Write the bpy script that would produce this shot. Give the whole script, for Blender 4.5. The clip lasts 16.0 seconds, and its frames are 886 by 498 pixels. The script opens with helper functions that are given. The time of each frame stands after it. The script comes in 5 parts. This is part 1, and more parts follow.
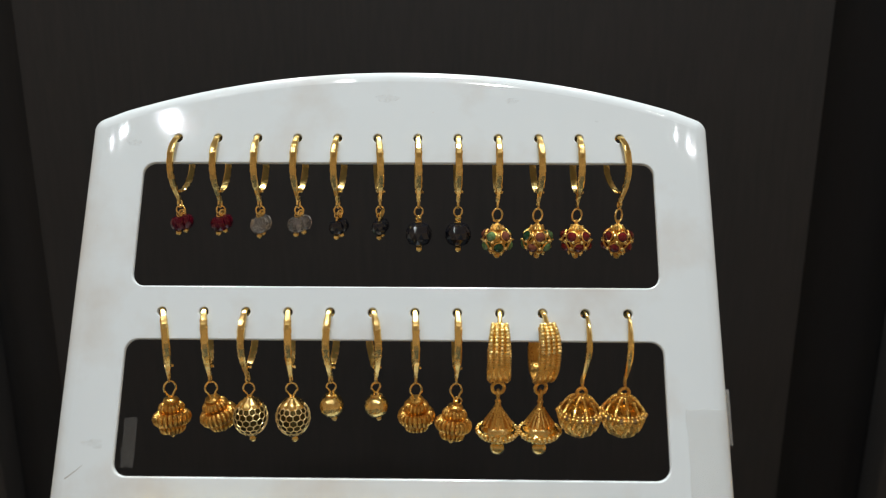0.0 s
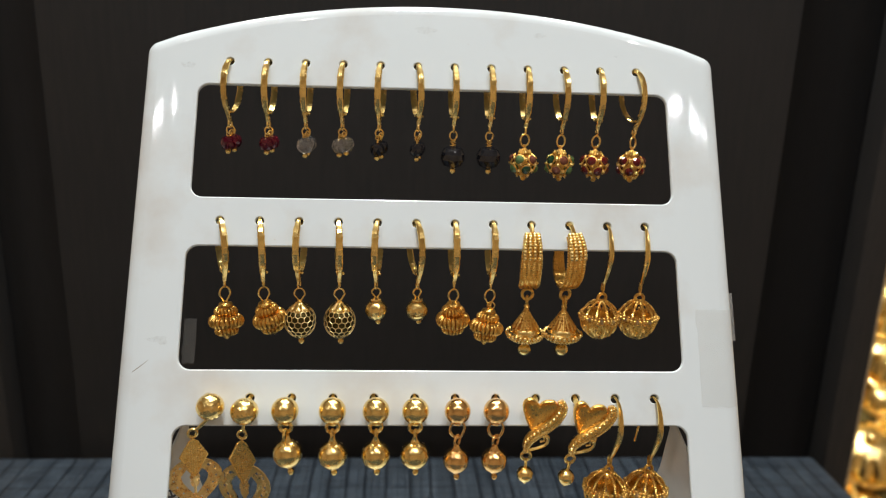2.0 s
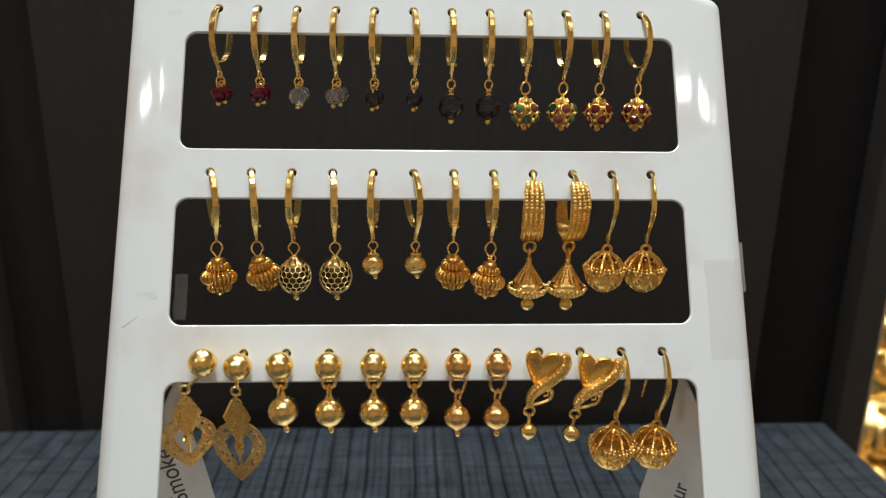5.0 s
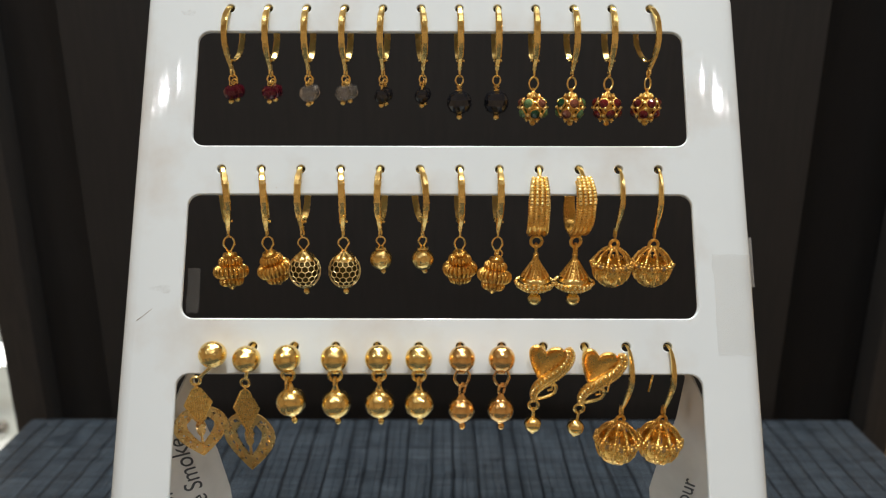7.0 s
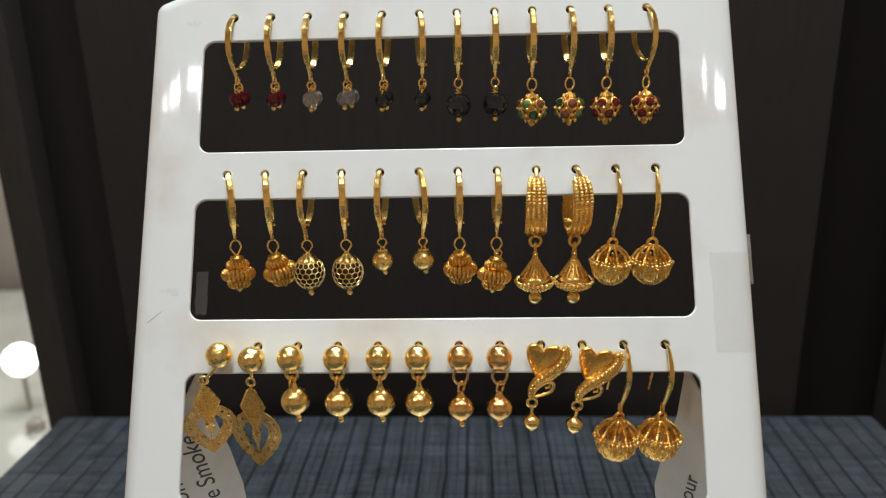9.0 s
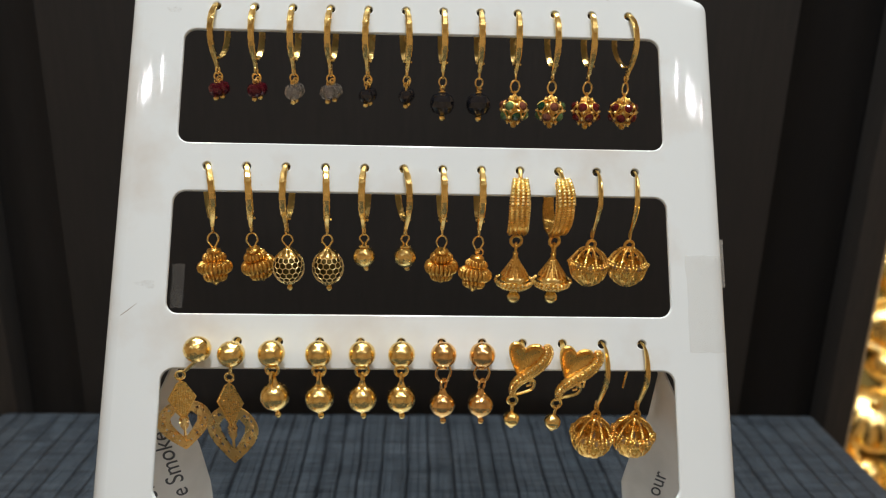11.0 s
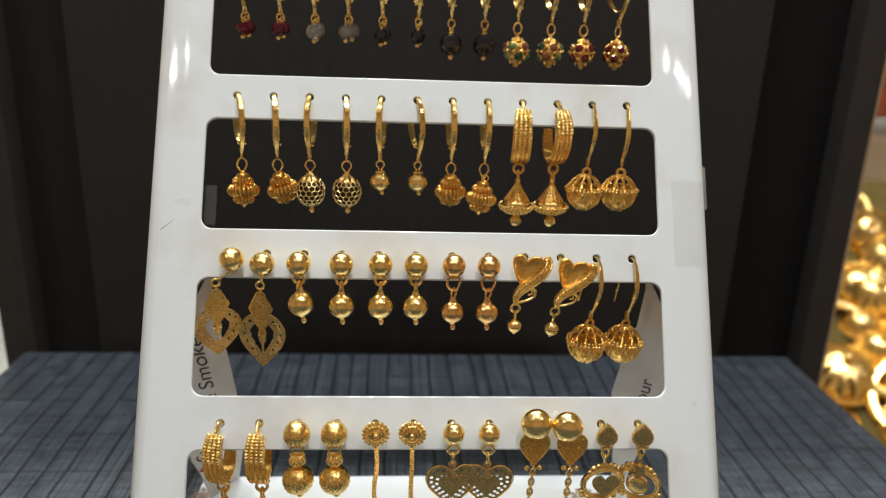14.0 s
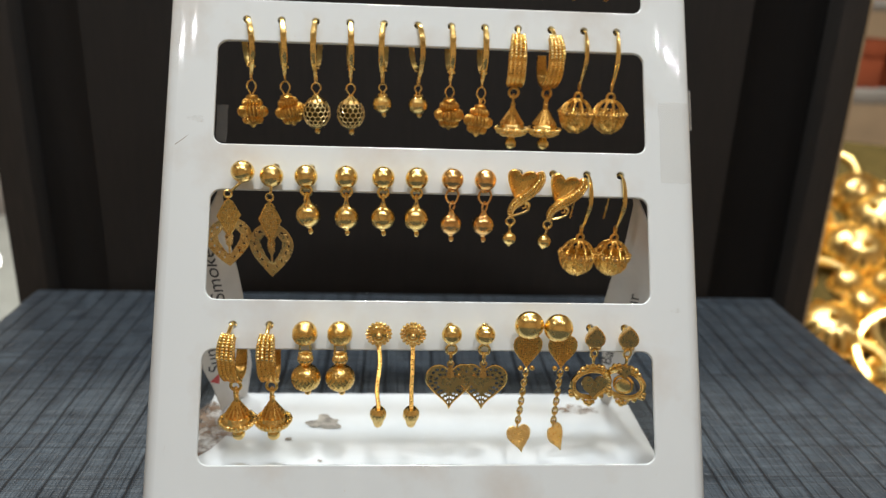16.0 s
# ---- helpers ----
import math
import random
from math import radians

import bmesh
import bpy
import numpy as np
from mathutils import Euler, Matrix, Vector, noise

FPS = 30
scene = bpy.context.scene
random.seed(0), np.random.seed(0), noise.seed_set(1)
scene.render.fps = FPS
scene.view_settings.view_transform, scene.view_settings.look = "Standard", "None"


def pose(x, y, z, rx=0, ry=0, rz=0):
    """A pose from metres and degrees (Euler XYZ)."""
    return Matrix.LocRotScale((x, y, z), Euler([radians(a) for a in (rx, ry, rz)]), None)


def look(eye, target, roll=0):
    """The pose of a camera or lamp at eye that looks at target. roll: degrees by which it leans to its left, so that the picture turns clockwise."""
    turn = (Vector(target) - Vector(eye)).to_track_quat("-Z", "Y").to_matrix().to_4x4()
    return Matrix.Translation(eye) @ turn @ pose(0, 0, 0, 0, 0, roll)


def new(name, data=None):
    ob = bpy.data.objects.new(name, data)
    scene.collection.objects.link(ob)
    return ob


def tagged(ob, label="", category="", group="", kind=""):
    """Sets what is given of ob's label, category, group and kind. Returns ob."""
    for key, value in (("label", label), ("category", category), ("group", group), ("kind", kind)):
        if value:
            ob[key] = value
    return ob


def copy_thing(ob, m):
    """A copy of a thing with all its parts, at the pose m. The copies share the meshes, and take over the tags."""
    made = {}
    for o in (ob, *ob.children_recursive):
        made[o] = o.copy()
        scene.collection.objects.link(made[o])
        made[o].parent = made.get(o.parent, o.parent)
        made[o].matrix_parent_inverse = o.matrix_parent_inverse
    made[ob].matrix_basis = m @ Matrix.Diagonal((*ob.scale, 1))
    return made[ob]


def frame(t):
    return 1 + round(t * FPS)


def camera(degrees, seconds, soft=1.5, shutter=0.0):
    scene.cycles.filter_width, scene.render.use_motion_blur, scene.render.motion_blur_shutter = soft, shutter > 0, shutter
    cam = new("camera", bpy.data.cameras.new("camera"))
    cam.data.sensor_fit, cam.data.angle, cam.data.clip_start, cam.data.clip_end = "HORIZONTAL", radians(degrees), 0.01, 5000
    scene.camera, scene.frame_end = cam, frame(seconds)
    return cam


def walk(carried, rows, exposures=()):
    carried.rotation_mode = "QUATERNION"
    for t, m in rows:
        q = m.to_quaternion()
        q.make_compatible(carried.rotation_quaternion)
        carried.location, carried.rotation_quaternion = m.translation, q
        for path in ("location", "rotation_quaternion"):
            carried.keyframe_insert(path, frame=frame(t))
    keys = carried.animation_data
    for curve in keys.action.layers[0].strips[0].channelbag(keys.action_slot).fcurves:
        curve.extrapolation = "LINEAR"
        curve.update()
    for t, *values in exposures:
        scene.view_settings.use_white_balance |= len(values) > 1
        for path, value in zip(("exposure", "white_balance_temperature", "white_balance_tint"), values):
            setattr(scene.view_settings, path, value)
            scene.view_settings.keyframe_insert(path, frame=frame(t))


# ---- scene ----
# The stand's front plate is the frame of reference: x across it, y into it, z up along it; it leans back by LEAN degrees
# and its foot touches the table top (world z = 0).
LEAN, FOOT = 27.0, 0.174
STAND = pose(0, 0, 0, -LEAN) @ pose(0, 0, FOOT)
cam = camera(61.54, 16.0, soft=1.1)
PATH = [
    (0, (0.01747, -0.20872, -0.03065), (0.01713, -0.18924, -0.02610), 0.50),
    (0.2, (0.01557, -0.21026, -0.02963), (0.01564, -0.19078, -0.02510), 1.00),
    (0.5, (0.00820, -0.21135, -0.03197), (0.00913, -0.19187, -0.02752), -0.40),
    (0.7, (0.00599, -0.21329, -0.03300), (0.00692, -0.19377, -0.02872), -0.70),
    (1, (-0.00557, -0.21924, -0.04094), (-0.00456, -0.19975, -0.03660), -0.30),
    (1.2, (-0.00880, -0.22099, -0.04329), (-0.00790, -0.20145, -0.03913), -0.20),
    (1.5, (-0.01073, -0.22166, -0.05056), (-0.00968, -0.20214, -0.04633), 0.10),
    (2, (-0.01090, -0.22392, -0.05630), (-0.00975, -0.20439, -0.05213), 0.10),
    (2.5, (-0.01024, -0.22143, -0.05868), (-0.00926, -0.20189, -0.05452), -0.20),
    (3, (-0.01103, -0.22068, -0.06194), (-0.01002, -0.20114, -0.05779), -0.10),
    (3.5, (-0.00954, -0.21971, -0.06263), (-0.00862, -0.20016, -0.05849), -0.20),
    (4, (-0.00797, -0.21549, -0.06464), (-0.00699, -0.19591, -0.06070), -0.50),
    (6.5, (-0.00797, -0.21380, -0.06501), (-0.00712, -0.19417, -0.06130), -0.30),
    (7, (0.00111, -0.21668, -0.06484), (0.00110, -0.19701, -0.06122), 0.10),
    (7.5, (0.00757, -0.21871, -0.06230), (0.00709, -0.19903, -0.05874), -0.10),
    (8, (0.01176, -0.22061, -0.06288), (0.01085, -0.20094, -0.05938), -0.20),
    (8.5, (0.01228, -0.22088, -0.06267), (0.01134, -0.20119, -0.05925), -0.30),
    (9, (0.01184, -0.22068, -0.06421), (0.01091, -0.20102, -0.06069), -0.20),
    (9.5, (0.00908, -0.21981, -0.06410), (0.00853, -0.20012, -0.06064), -0.10),
    (12, (-0.00738, -0.22815, -0.06837), (-0.00616, -0.20850, -0.06482), 0.20),
    (12.5, (-0.00823, -0.23343, -0.07193), (-0.00702, -0.21378, -0.06840), 0.00),
    (13, (-0.01125, -0.23451, -0.07830), (-0.00999, -0.21484, -0.07491), 0.20),
    (13.5, (-0.01067, -0.23545, -0.08517), (-0.00942, -0.21576, -0.08190), 0.20),
    (14, (-0.01174, -0.24042, -0.09005), (-0.01053, -0.22071, -0.08687), 0.30),
    (14.5, (-0.01288, -0.24700, -0.09679), (-0.01170, -0.22728, -0.09365), 0.40),
    (15, (-0.01231, -0.24972, -0.10401), (-0.01110, -0.22999, -0.10098), 0.10),
    (15.5, (-0.01200, -0.25038, -0.10953), (-0.01075, -0.23064, -0.10658), 0.10),
    (16, (-0.01313, -0.25128, -0.11625), (-0.01182, -0.23152, -0.11346), 0.40),
]
cam.data.dof.use_dof = True
cam.data.dof.focus_distance = 0.231
cam.data.dof.aperture_fstop = 9.2
walk(cam, [(t, STAND @ look(eye, target, roll)) for t, eye, target, roll in PATH],
     exposures=[(0, 0.12, 6270, 9), (0.6, 0.17, 6270, 9), (1.5, 0.27, 6430, 10), (4, 0.26, 6430, 10), (9, 0.26, 6560, 11), (16, 0.29, 6560, 11)])

# ---- light ----
world = bpy.data.worlds.new("room_air")
scene.world = world
world.use_nodes = True
world.node_tree.nodes["Background"].inputs[0].default_value = (1.0, 0.95, 0.9, 1)
world.node_tree.nodes["Background"].inputs[1].default_value = 0.02


def lamp(x, y, z, radius, watts, tint=(1.0, 0.93, 0.84), target=None):
    data = bpy.data.lights.new("ceiling_spot", "AREA")
    data.shape, data.size, data.energy, data.color = "DISK", radius * 2, watts, tint
    ob = new("ceiling_spot", data)
    ob.matrix_world = look((x, y, z), target or (x, y, z - 1))
    return ob


CEILING = 1.55
lamp(0.12, -0.60, CEILING - 0.03, 0.038, 6.6, (1.0, 0.96, 0.91))
for x in (-0.56, -0.24, 0.56):                # main row above the table's front
    lamp(x, -0.52, CEILING - 0.03, 0.014, 0.9, (1.0, 0.96, 0.91))
lamp(0.01, 0.15, CEILING - 0.03, 0.07, 10.4, (0.86, 0.95, 1.0))      # above the table's back
for sx in (-1, 1):                            # side rows nearer the door
    for x, watts in ((0.72, 0.7), (0.95, 1.3), (1.05, 1.1), (1.22, 0.6)):
        lamp(sx * x, -1.01, CEILING - 0.03, 0.009, watts, (0.95, 0.97, 1.0))
for k in range(3):                            # row behind the screen
    lamp(-0.45 + 0.45 * k, 0.66, CEILING - 0.03, 0.06, 7.2 - 1.4 * k, (0.98, 0.97, 0.88))


# ---- materials ----
def material(name, rough=0.5, metal=0.0):
    m = bpy.data.materials.new(name)
    m.use_nodes = True
    n = m.node_tree.nodes
    b = n["Principled BSDF"]
    b.inputs["Roughness"].default_value, b.inputs["Metallic"].default_value = rough, metal
    return m, m.node_tree, b


def noise_node(tree, scale, detail=4.0, rough=0.55, coord="Object", stretch=(1, 1, 1)):
    tc, mp, nz = tree.nodes.new("ShaderNodeTexCoord"), tree.nodes.new("ShaderNodeMapping"), tree.nodes.new("ShaderNodeTexNoise")
    mp.inputs["Scale"].default_value = stretch
    nz.inputs["Scale"].default_value, nz.inputs["Detail"].default_value, nz.inputs["Roughness"].default_value = scale, detail, rough
    tree.links.new(tc.outputs[coord], mp.inputs[0])
    tree.links.new(mp.outputs[0], nz.inputs[0])
    return nz


def ramp(tree, source, stops):
    r = tree.nodes.new("ShaderNodeValToRGB")
    e = r.color_ramp.elements
    while len(e) < len(stops):
        e.new(0.5)
    for k, (p, col) in enumerate(stops):
        e[k].position, e[k].color = p, (*col, 1)
    tree.links.new(source, r.inputs[0])
    return r


def mix(tree, fac, a, b, mode="MIX"):
    m = tree.nodes.new("ShaderNodeMix")
    m.data_type, m.blend_type = "RGBA", mode
    for sock, val in ((m.inputs[0], fac), (m.inputs[6], a), (m.inputs[7], b)):
        if isinstance(val, bpy.types.NodeSocket):
            tree.links.new(val, sock)
        else:
            sock.default_value = val if isinstance(val, float) else (*val, 1)
    return m.outputs[2]


def bump(tree, b, height, strength, distance):
    bp = tree.nodes.new("ShaderNodeBump")
    bp.inputs["Strength"].default_value, bp.inputs["Distance"].default_value = strength, distance
    tree.links.new(height, bp.inputs["Height"])
    tree.links.new(bp.outputs[0], b.inputs["Normal"])


def simple(name, base, rough, metal=0.0, vary=0.12, scale=60.0, relief=0.0):
    m, tree, b = material(name, rough, metal)
    nz = noise_node(tree, scale)
    lo, hi = tuple(c * (1 - vary) for c in base), tuple(min(1, c * (1 + vary)) for c in base)
    tree.links.new(ramp(tree, nz.outputs[0], [(0.3, lo), (0.7, hi)]).outputs[0], b.inputs["Base Color"])
    if relief:
        bump(tree, b, nz.outputs[0], 0.5, relief)
    return m


def gold(name, base, rough, grain=900.0, relief=0.00004, dark=0.55):
    m, tree, b = material(name, rough, 1.0)
    fine, coarse = noise_node(tree, grain, 3), noise_node(tree, 160.0, 3)
    tone = ramp(tree, coarse.outputs[0], [(0.3, tuple(c * dark for c in base)), (0.55, base)])
    tree.links.new(tone.outputs[0], b.inputs["Base Color"])
    rr = ramp(tree, fine.outputs[0], [(0.3, (rough * 0.7,) * 3), (0.75, (min(1, rough * 1.7),) * 3)])
    tree.links.new(rr.outputs[0], b.inputs["Roughness"])
    bump(tree, b, fine.outputs[0], 0.35, relief)
    return m


GOLD = gold("polished_gold", (1.0, 0.72, 0.27), 0.19, 500, 0.00002, dark=0.9)
GOLD_LIGHT = gold("light_yellow_gold", (1.0, 0.78, 0.38), 0.30, dark=0.85)
HAMMERED = gold("hammered_gold", (1.0, 0.68, 0.22), 0.20, 1500, 0.0005, 0.8)
GOLD_MATT = gold("matt_gold", (0.90, 0.56, 0.155), 0.27, 1600, 0.00004, 0.88)
GOLD_PALE = gold("pale_gold_plate", (0.80, 0.53, 0.20), 0.27, 700, 0.000005, 0.94)
GOLD_WARM = gold("deep_warm_gold", (0.88, 0.52, 0.135), 0.28, 1400, 0.00004, 0.88)
# near-black gold: the shade inside the pierced ball, put into the colour
SHADE_CORE = gold("shade_dark_gold", (0.10, 0.075, 0.025), 0.45)
GOLD_ROSE = gold("rose_gold", (0.96, 0.60, 0.24), 0.17, dark=0.8)


def gem(name, base, rough=0.06, clear=0.0):
    m, tree, b = material(name, rough)
    nz = noise_node(tree, 400.0, 2)
    tree.links.new(ramp(tree, nz.outputs[0], [(0.3, tuple(c * 0.6 for c in base)), (0.7, base)]).outputs[0], b.inputs["Base Color"])
    b.inputs["Transmission Weight"].default_value = clear
    b.inputs["IOR"].default_value = 1.6
    return m


RUBY = gem("ruby_glass", (0.20, 0.004, 0.028), 0.05, 0.6)
CRYSTAL = gem("clear_crystal", (1.0, 0.96, 0.93), 0.01, 0.94)
ONYX = gem("black_stone", (0.012, 0.013, 0.018), 0.07)
GREEN = gem("green_stone", (0.008, 0.075, 0.032), 0.04, 0.25)
AQUA = gem("pale_green_stone", (0.16, 0.28, 0.11), 0.04, 0.3)
PINK = gem("pink_stone", (0.30, 0.10, 0.06), 0.04, 0.3)
RED = gem("red_stone", (0.17, 0.012, 0.014), 0.04, 0.25)


def plastic():
    m, tree, b = material("glossy_white_plastic", 0.14)
    big, fine = noise_node(tree, 28.0, 5), noise_node(tree, 420.0, 3)
    grime = ramp(tree, big.outputs[0], [(0.50, (0, 0, 0)), (0.76, (1, 1, 1))])
    base = mix(tree, grime.outputs[0], (0.675, 0.725, 0.745), (0.580, 0.565, 0.535))
    speck = ramp(tree, fine.outputs[0], [(0.73, (0, 0, 0)), (0.78, (1, 1, 1))])
    tree.links.new(mix(tree, speck.outputs[0], base, (0.6, 0.58, 0.55)), b.inputs["Base Color"])
    wear = ramp(tree, big.outputs[0], [(0.3, (0.035,) * 3), (0.8, (0.09,) * 3)])
    tree.links.new(wear.outputs[0], b.inputs["Roughness"])
    soft = noise_node(tree, 38.0, 2)
    sep = tree.nodes.new("ShaderNodeSeparateXYZ")
    tc = tree.nodes.new("ShaderNodeTexCoord")
    tree.links.new(tc.outputs["Object"], sep.inputs[0])

    def calc(op, a, c=0.0):
        n = tree.nodes.new("ShaderNodeMath")
        n.operation = op
        for k, v in enumerate((a, c)):
            if isinstance(v, float):
                n.inputs[k].default_value = v
            else:
                tree.links.new(v, n.inputs[k])
        return n.outputs[0]

    # the side rails are gently convex: depth = d * d / 2R, in metres
    d = calc("MAXIMUM", calc("SUBTRACT", calc("ABSOLUTE", sep.outputs[0]), 0.0800), 0.0)
    crown = calc("MULTIPLY", calc("MULTIPLY", d, d), -7.0)
    height = calc("ADD", crown, calc("MULTIPLY", soft.outputs[0], 0.00013))
    bump(tree, b, height, 1.0, 1.0)
    b.inputs["Subsurface Weight"].default_value = 0.0
    return m


WHITE = plastic()
# foot plastic: the cool light it reflects is painted in as a bluish base
FOOT_WHITE = simple("scuffed_cool_lit_plastic", (0.71, 0.755, 0.79), 0.12, vary=0.05, scale=45, relief=0.0002)
FOOT_WHITE.node_tree.nodes["Principled BSDF"].inputs["Specular IOR Level"].default_value = 0.8


def leatherette():
    """Dark blue embossed cover: long uneven dark furrows one way, fine cross ribs the other."""
    m, tree, b = material("blue_black_embossed_cover", 0.55)
    tc = tree.nodes.new("ShaderNodeTexCoord")
    sep = tree.nodes.new("ShaderNodeSeparateXYZ")
    tree.links.new(tc.outputs["Object"], sep.inputs[0])

    def math(op, a, c=0.0):
        n = tree.nodes.new("ShaderNodeMath")
        n.operation = op
        for k, v in enumerate((a, c)):
            if isinstance(v, float):
                n.inputs[k].default_value = v
            else:
                tree.links.new(v, n.inputs[k])
        return n.outputs[0]

    def cells(coord, pitch, wobble, feature):
        v = tree.nodes.new("ShaderNodeTexVoronoi")
        v.voronoi_dimensions, v.feature = "1D", feature
        v.inputs["Scale"].default_value = 1 / pitch
        v.inputs["Randomness"].default_value = wobble
        tree.links.new(coord, v.inputs["W"])
        return v

    def lines(coord, pitch, width, wobble):
        """1 on thin lines of uneven spacing, 0 between."""
        g = tree.nodes.new("ShaderNodeMapRange")
        g.inputs["From Max"].default_value = width / pitch
        g.inputs["To Min"].default_value, g.inputs["To Max"].default_value = 1.0, 0.0
        tree.links.new(cells(coord, pitch, wobble, "DISTANCE_TO_EDGE").outputs["Distance"], g.inputs["Value"])
        return g.outputs[0]

    x, y = sep.outputs[0], sep.outputs[1]
    wander = noise_node(tree, 14.0, 2)
    xw = math("ADD", x, math("MULTIPLY", wander.outputs[0], 0.004))
    strip = cells(xw, 0.0100, 0.75, "F1").outputs["Color"]
    slide = tree.nodes.new("ShaderNodeSeparateColor")
    tree.links.new(strip, slide.inputs[0])
    yy = math("ADD", y, math("MULTIPLY", slide.outputs[0], 0.37))       # cross lines break at each strip
    furrow = math("MAXIMUM", lines(xw, 0.0100, 0.0008, 0.75), math("MULTIPLY", lines(xw, 0.0036, 0.0005, 0.95), 0.32))
    cross = math("MULTIPLY", lines(yy, 0.0065, 0.00042, 1.0), 0.8)
    score = math("MAXIMUM", math("MULTIPLY", lines(y, 0.0150, 0.00065, 0.9), 0.9), math("MULTIPLY", lines(yy, 0.0058, 0.0006, 0.9), 0.5))
    rib = math("MULTIPLY", lines(y, 0.0011, 0.0004, 0.6), 0.35)
    thread = math("MULTIPLY", lines(x, 0.0014, 0.0004, 0.9), 0.16)
    patch = noise_node(tree, 80.0, 5, 0.7, stretch=(1.3, 1.0, 1))
    scuff = noise_node(tree, 9.0, 4, 0.6)
    tone = ramp(tree, patch.outputs[0], [(0.30, (0.022, 0.030, 0.040)), (0.5, (0.050, 0.069, 0.090)), (0.72, (0.100, 0.131, 0.160))])
    tint = mix(tree, ramp(tree, slide.outputs[1], [(0.0, (0.0,) * 3), (1.0, (0.28,) * 3)]).outputs[0], tone.outputs[0], (0.032, 0.040, 0.050))
    worn = mix(tree, ramp(tree, scuff.outputs[0], [(0.5, (0,) * 3), (0.75, (0.35,) * 3)]).outputs[0], tint, (0.075, 0.082, 0.088))
    woven = mix(tree, math("ADD", math("MULTIPLY", rib, 1.2), math("MULTIPLY", thread, 1.6)), worn, (0.014, 0.018, 0.024))
    pale = mix(tree, math("MULTIPLY", cross, 0.65), woven, (0.15, 0.17, 0.19))
    fleck = ramp(tree, noise_node(tree, 1300.0, 2).outputs[0], [(0.58, (0,) * 3), (0.72, (0.5,) * 3)])
    flecked = mix(tree, fleck.outputs[0], pale, (0.19, 0.22, 0.25))
    dark = mix(tree, math("MAXIMUM", furrow, score), flecked, (0.006, 0.007, 0.010))
    tree.links.new(dark, b.inputs["Base Color"])
    h = math("SUBTRACT", math("ADD", math("MULTIPLY", cross, 0.5), math("MULTIPLY", patch.outputs[0], 0.5)), math("ADD", math("MULTIPLY", furrow, 1.4), math("ADD", rib, thread)))
    bump(tree, b, h, 0.8, 0.0008)
    tree.links.new(ramp(tree, patch.outputs[0], [(0.3, (0.42,) * 3), (0.7, (0.65,) * 3)]).outputs[0], b.inputs["Roughness"])
    return m


COVER = leatherette()


def cloth(name, base):
    m, tree, b = material(name, 0.85)
    nz, big = noise_node(tree, 700.0, 2, stretch=(1, 1, 0.08)), noise_node(tree, 9.0, 3)
    t1 = ramp(tree, nz.outputs[0], [(0.3, tuple(c * 0.7 for c in base)), (0.7, tuple(c * 1.3 for c in base))])
    t2 = ramp(tree, big.outputs[0], [(0.3, (0.8,) * 3), (0.7, (1, 1, 1))])
    tree.links.new(mix(tree, 1.0, t1.outputs[0], t2.outputs[0], "MULTIPLY"), b.inputs["Base Color"])
    bump(tree, b, nz.outputs[0], 0.3, 0.0004)
    return m


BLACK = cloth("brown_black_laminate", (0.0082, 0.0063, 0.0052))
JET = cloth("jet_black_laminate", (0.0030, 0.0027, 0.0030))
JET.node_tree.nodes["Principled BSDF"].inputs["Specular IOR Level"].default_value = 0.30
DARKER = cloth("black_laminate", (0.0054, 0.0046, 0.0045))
BROWN = cloth("dark_brown_edge", (0.015, 0.0115, 0.009))
CARD = simple("white_printed_card", (0.62, 0.60, 0.57), 0.6, vary=0.05, scale=120)
INK = simple("grey_black_ink", (0.04, 0.04, 0.045), 0.6)
RED_INK = simple("red_ink", (0.5, 0.05, 0.05), 0.6)
WALL = simple("beige_wall_panel", (0.68, 0.54, 0.38), 0.7, scale=6)
CEIL = simple("white_ceiling_paint", (0.72, 0.70, 0.67), 0.8, scale=6)
FLOOR = simple("brown_floor_tile", (0.34, 0.27, 0.20), 0.35, scale=4)
WOOD = simple("pale_wood_edge", (0.38, 0.29, 0.18), 0.5, scale=40)
STAIN = simple("grey_brown_stain", (0.28, 0.26, 0.23), 0.6, vary=0.5, scale=300)
def glue():
    m, tree, b = material("brown_smear_film", 0.2)
    nz, col = noise_node(tree, 190.0, 5, 0.65), noise_node(tree, 90.0, 3)
    tree.links.new(ramp(tree, col.outputs[0], [(0.3, (0.20, 0.13, 0.09)), (0.7, (0.42, 0.33, 0.26))]).outputs[0], b.inputs["Base Color"])
    tree.links.new(ramp(tree, nz.outputs[0], [(0.36, (0, 0, 0)), (0.62, (0.85,) * 3)]).outputs[0], b.inputs["Alpha"])
    return m


BROWN_FILM = glue()


def film():
    m, tree, b = material("yellowed_clear_tape", 0.22)
    nz = noise_node(tree, 130.0, 4, stretch=(1, 1, 0.4))
    tree.links.new(ramp(tree, nz.outputs[0], [(0.3, (0.50, 0.47, 0.42)), (0.7, (0.74, 0.72, 0.67))]).outputs[0], b.inputs["Base Color"])
    b.inputs["Alpha"].default_value = 0.15
    bump(tree, b, nz.outputs[0], 0.6, 0.0004)
    return m


TAPE = film()
CLEAR = TAPE.copy()
CLEAR.name = "clear_film"
CLEAR.node_tree.nodes["Principled BSDF"].inputs["Alpha"].default_value = 0.09


# ---- building helpers ----
def mesh_of(name, bm, mat, smooth=True):
    bmesh.ops.recalc_face_normals(bm, faces=bm.faces)
    me = bpy.data.meshes.new(name)
    bm.to_mesh(me)
    bm.free()
    me.materials.append(mat)
    if smooth:
        me.shade_smooth()
        me.set_sharp_from_angle(angle=radians(38))
    return me


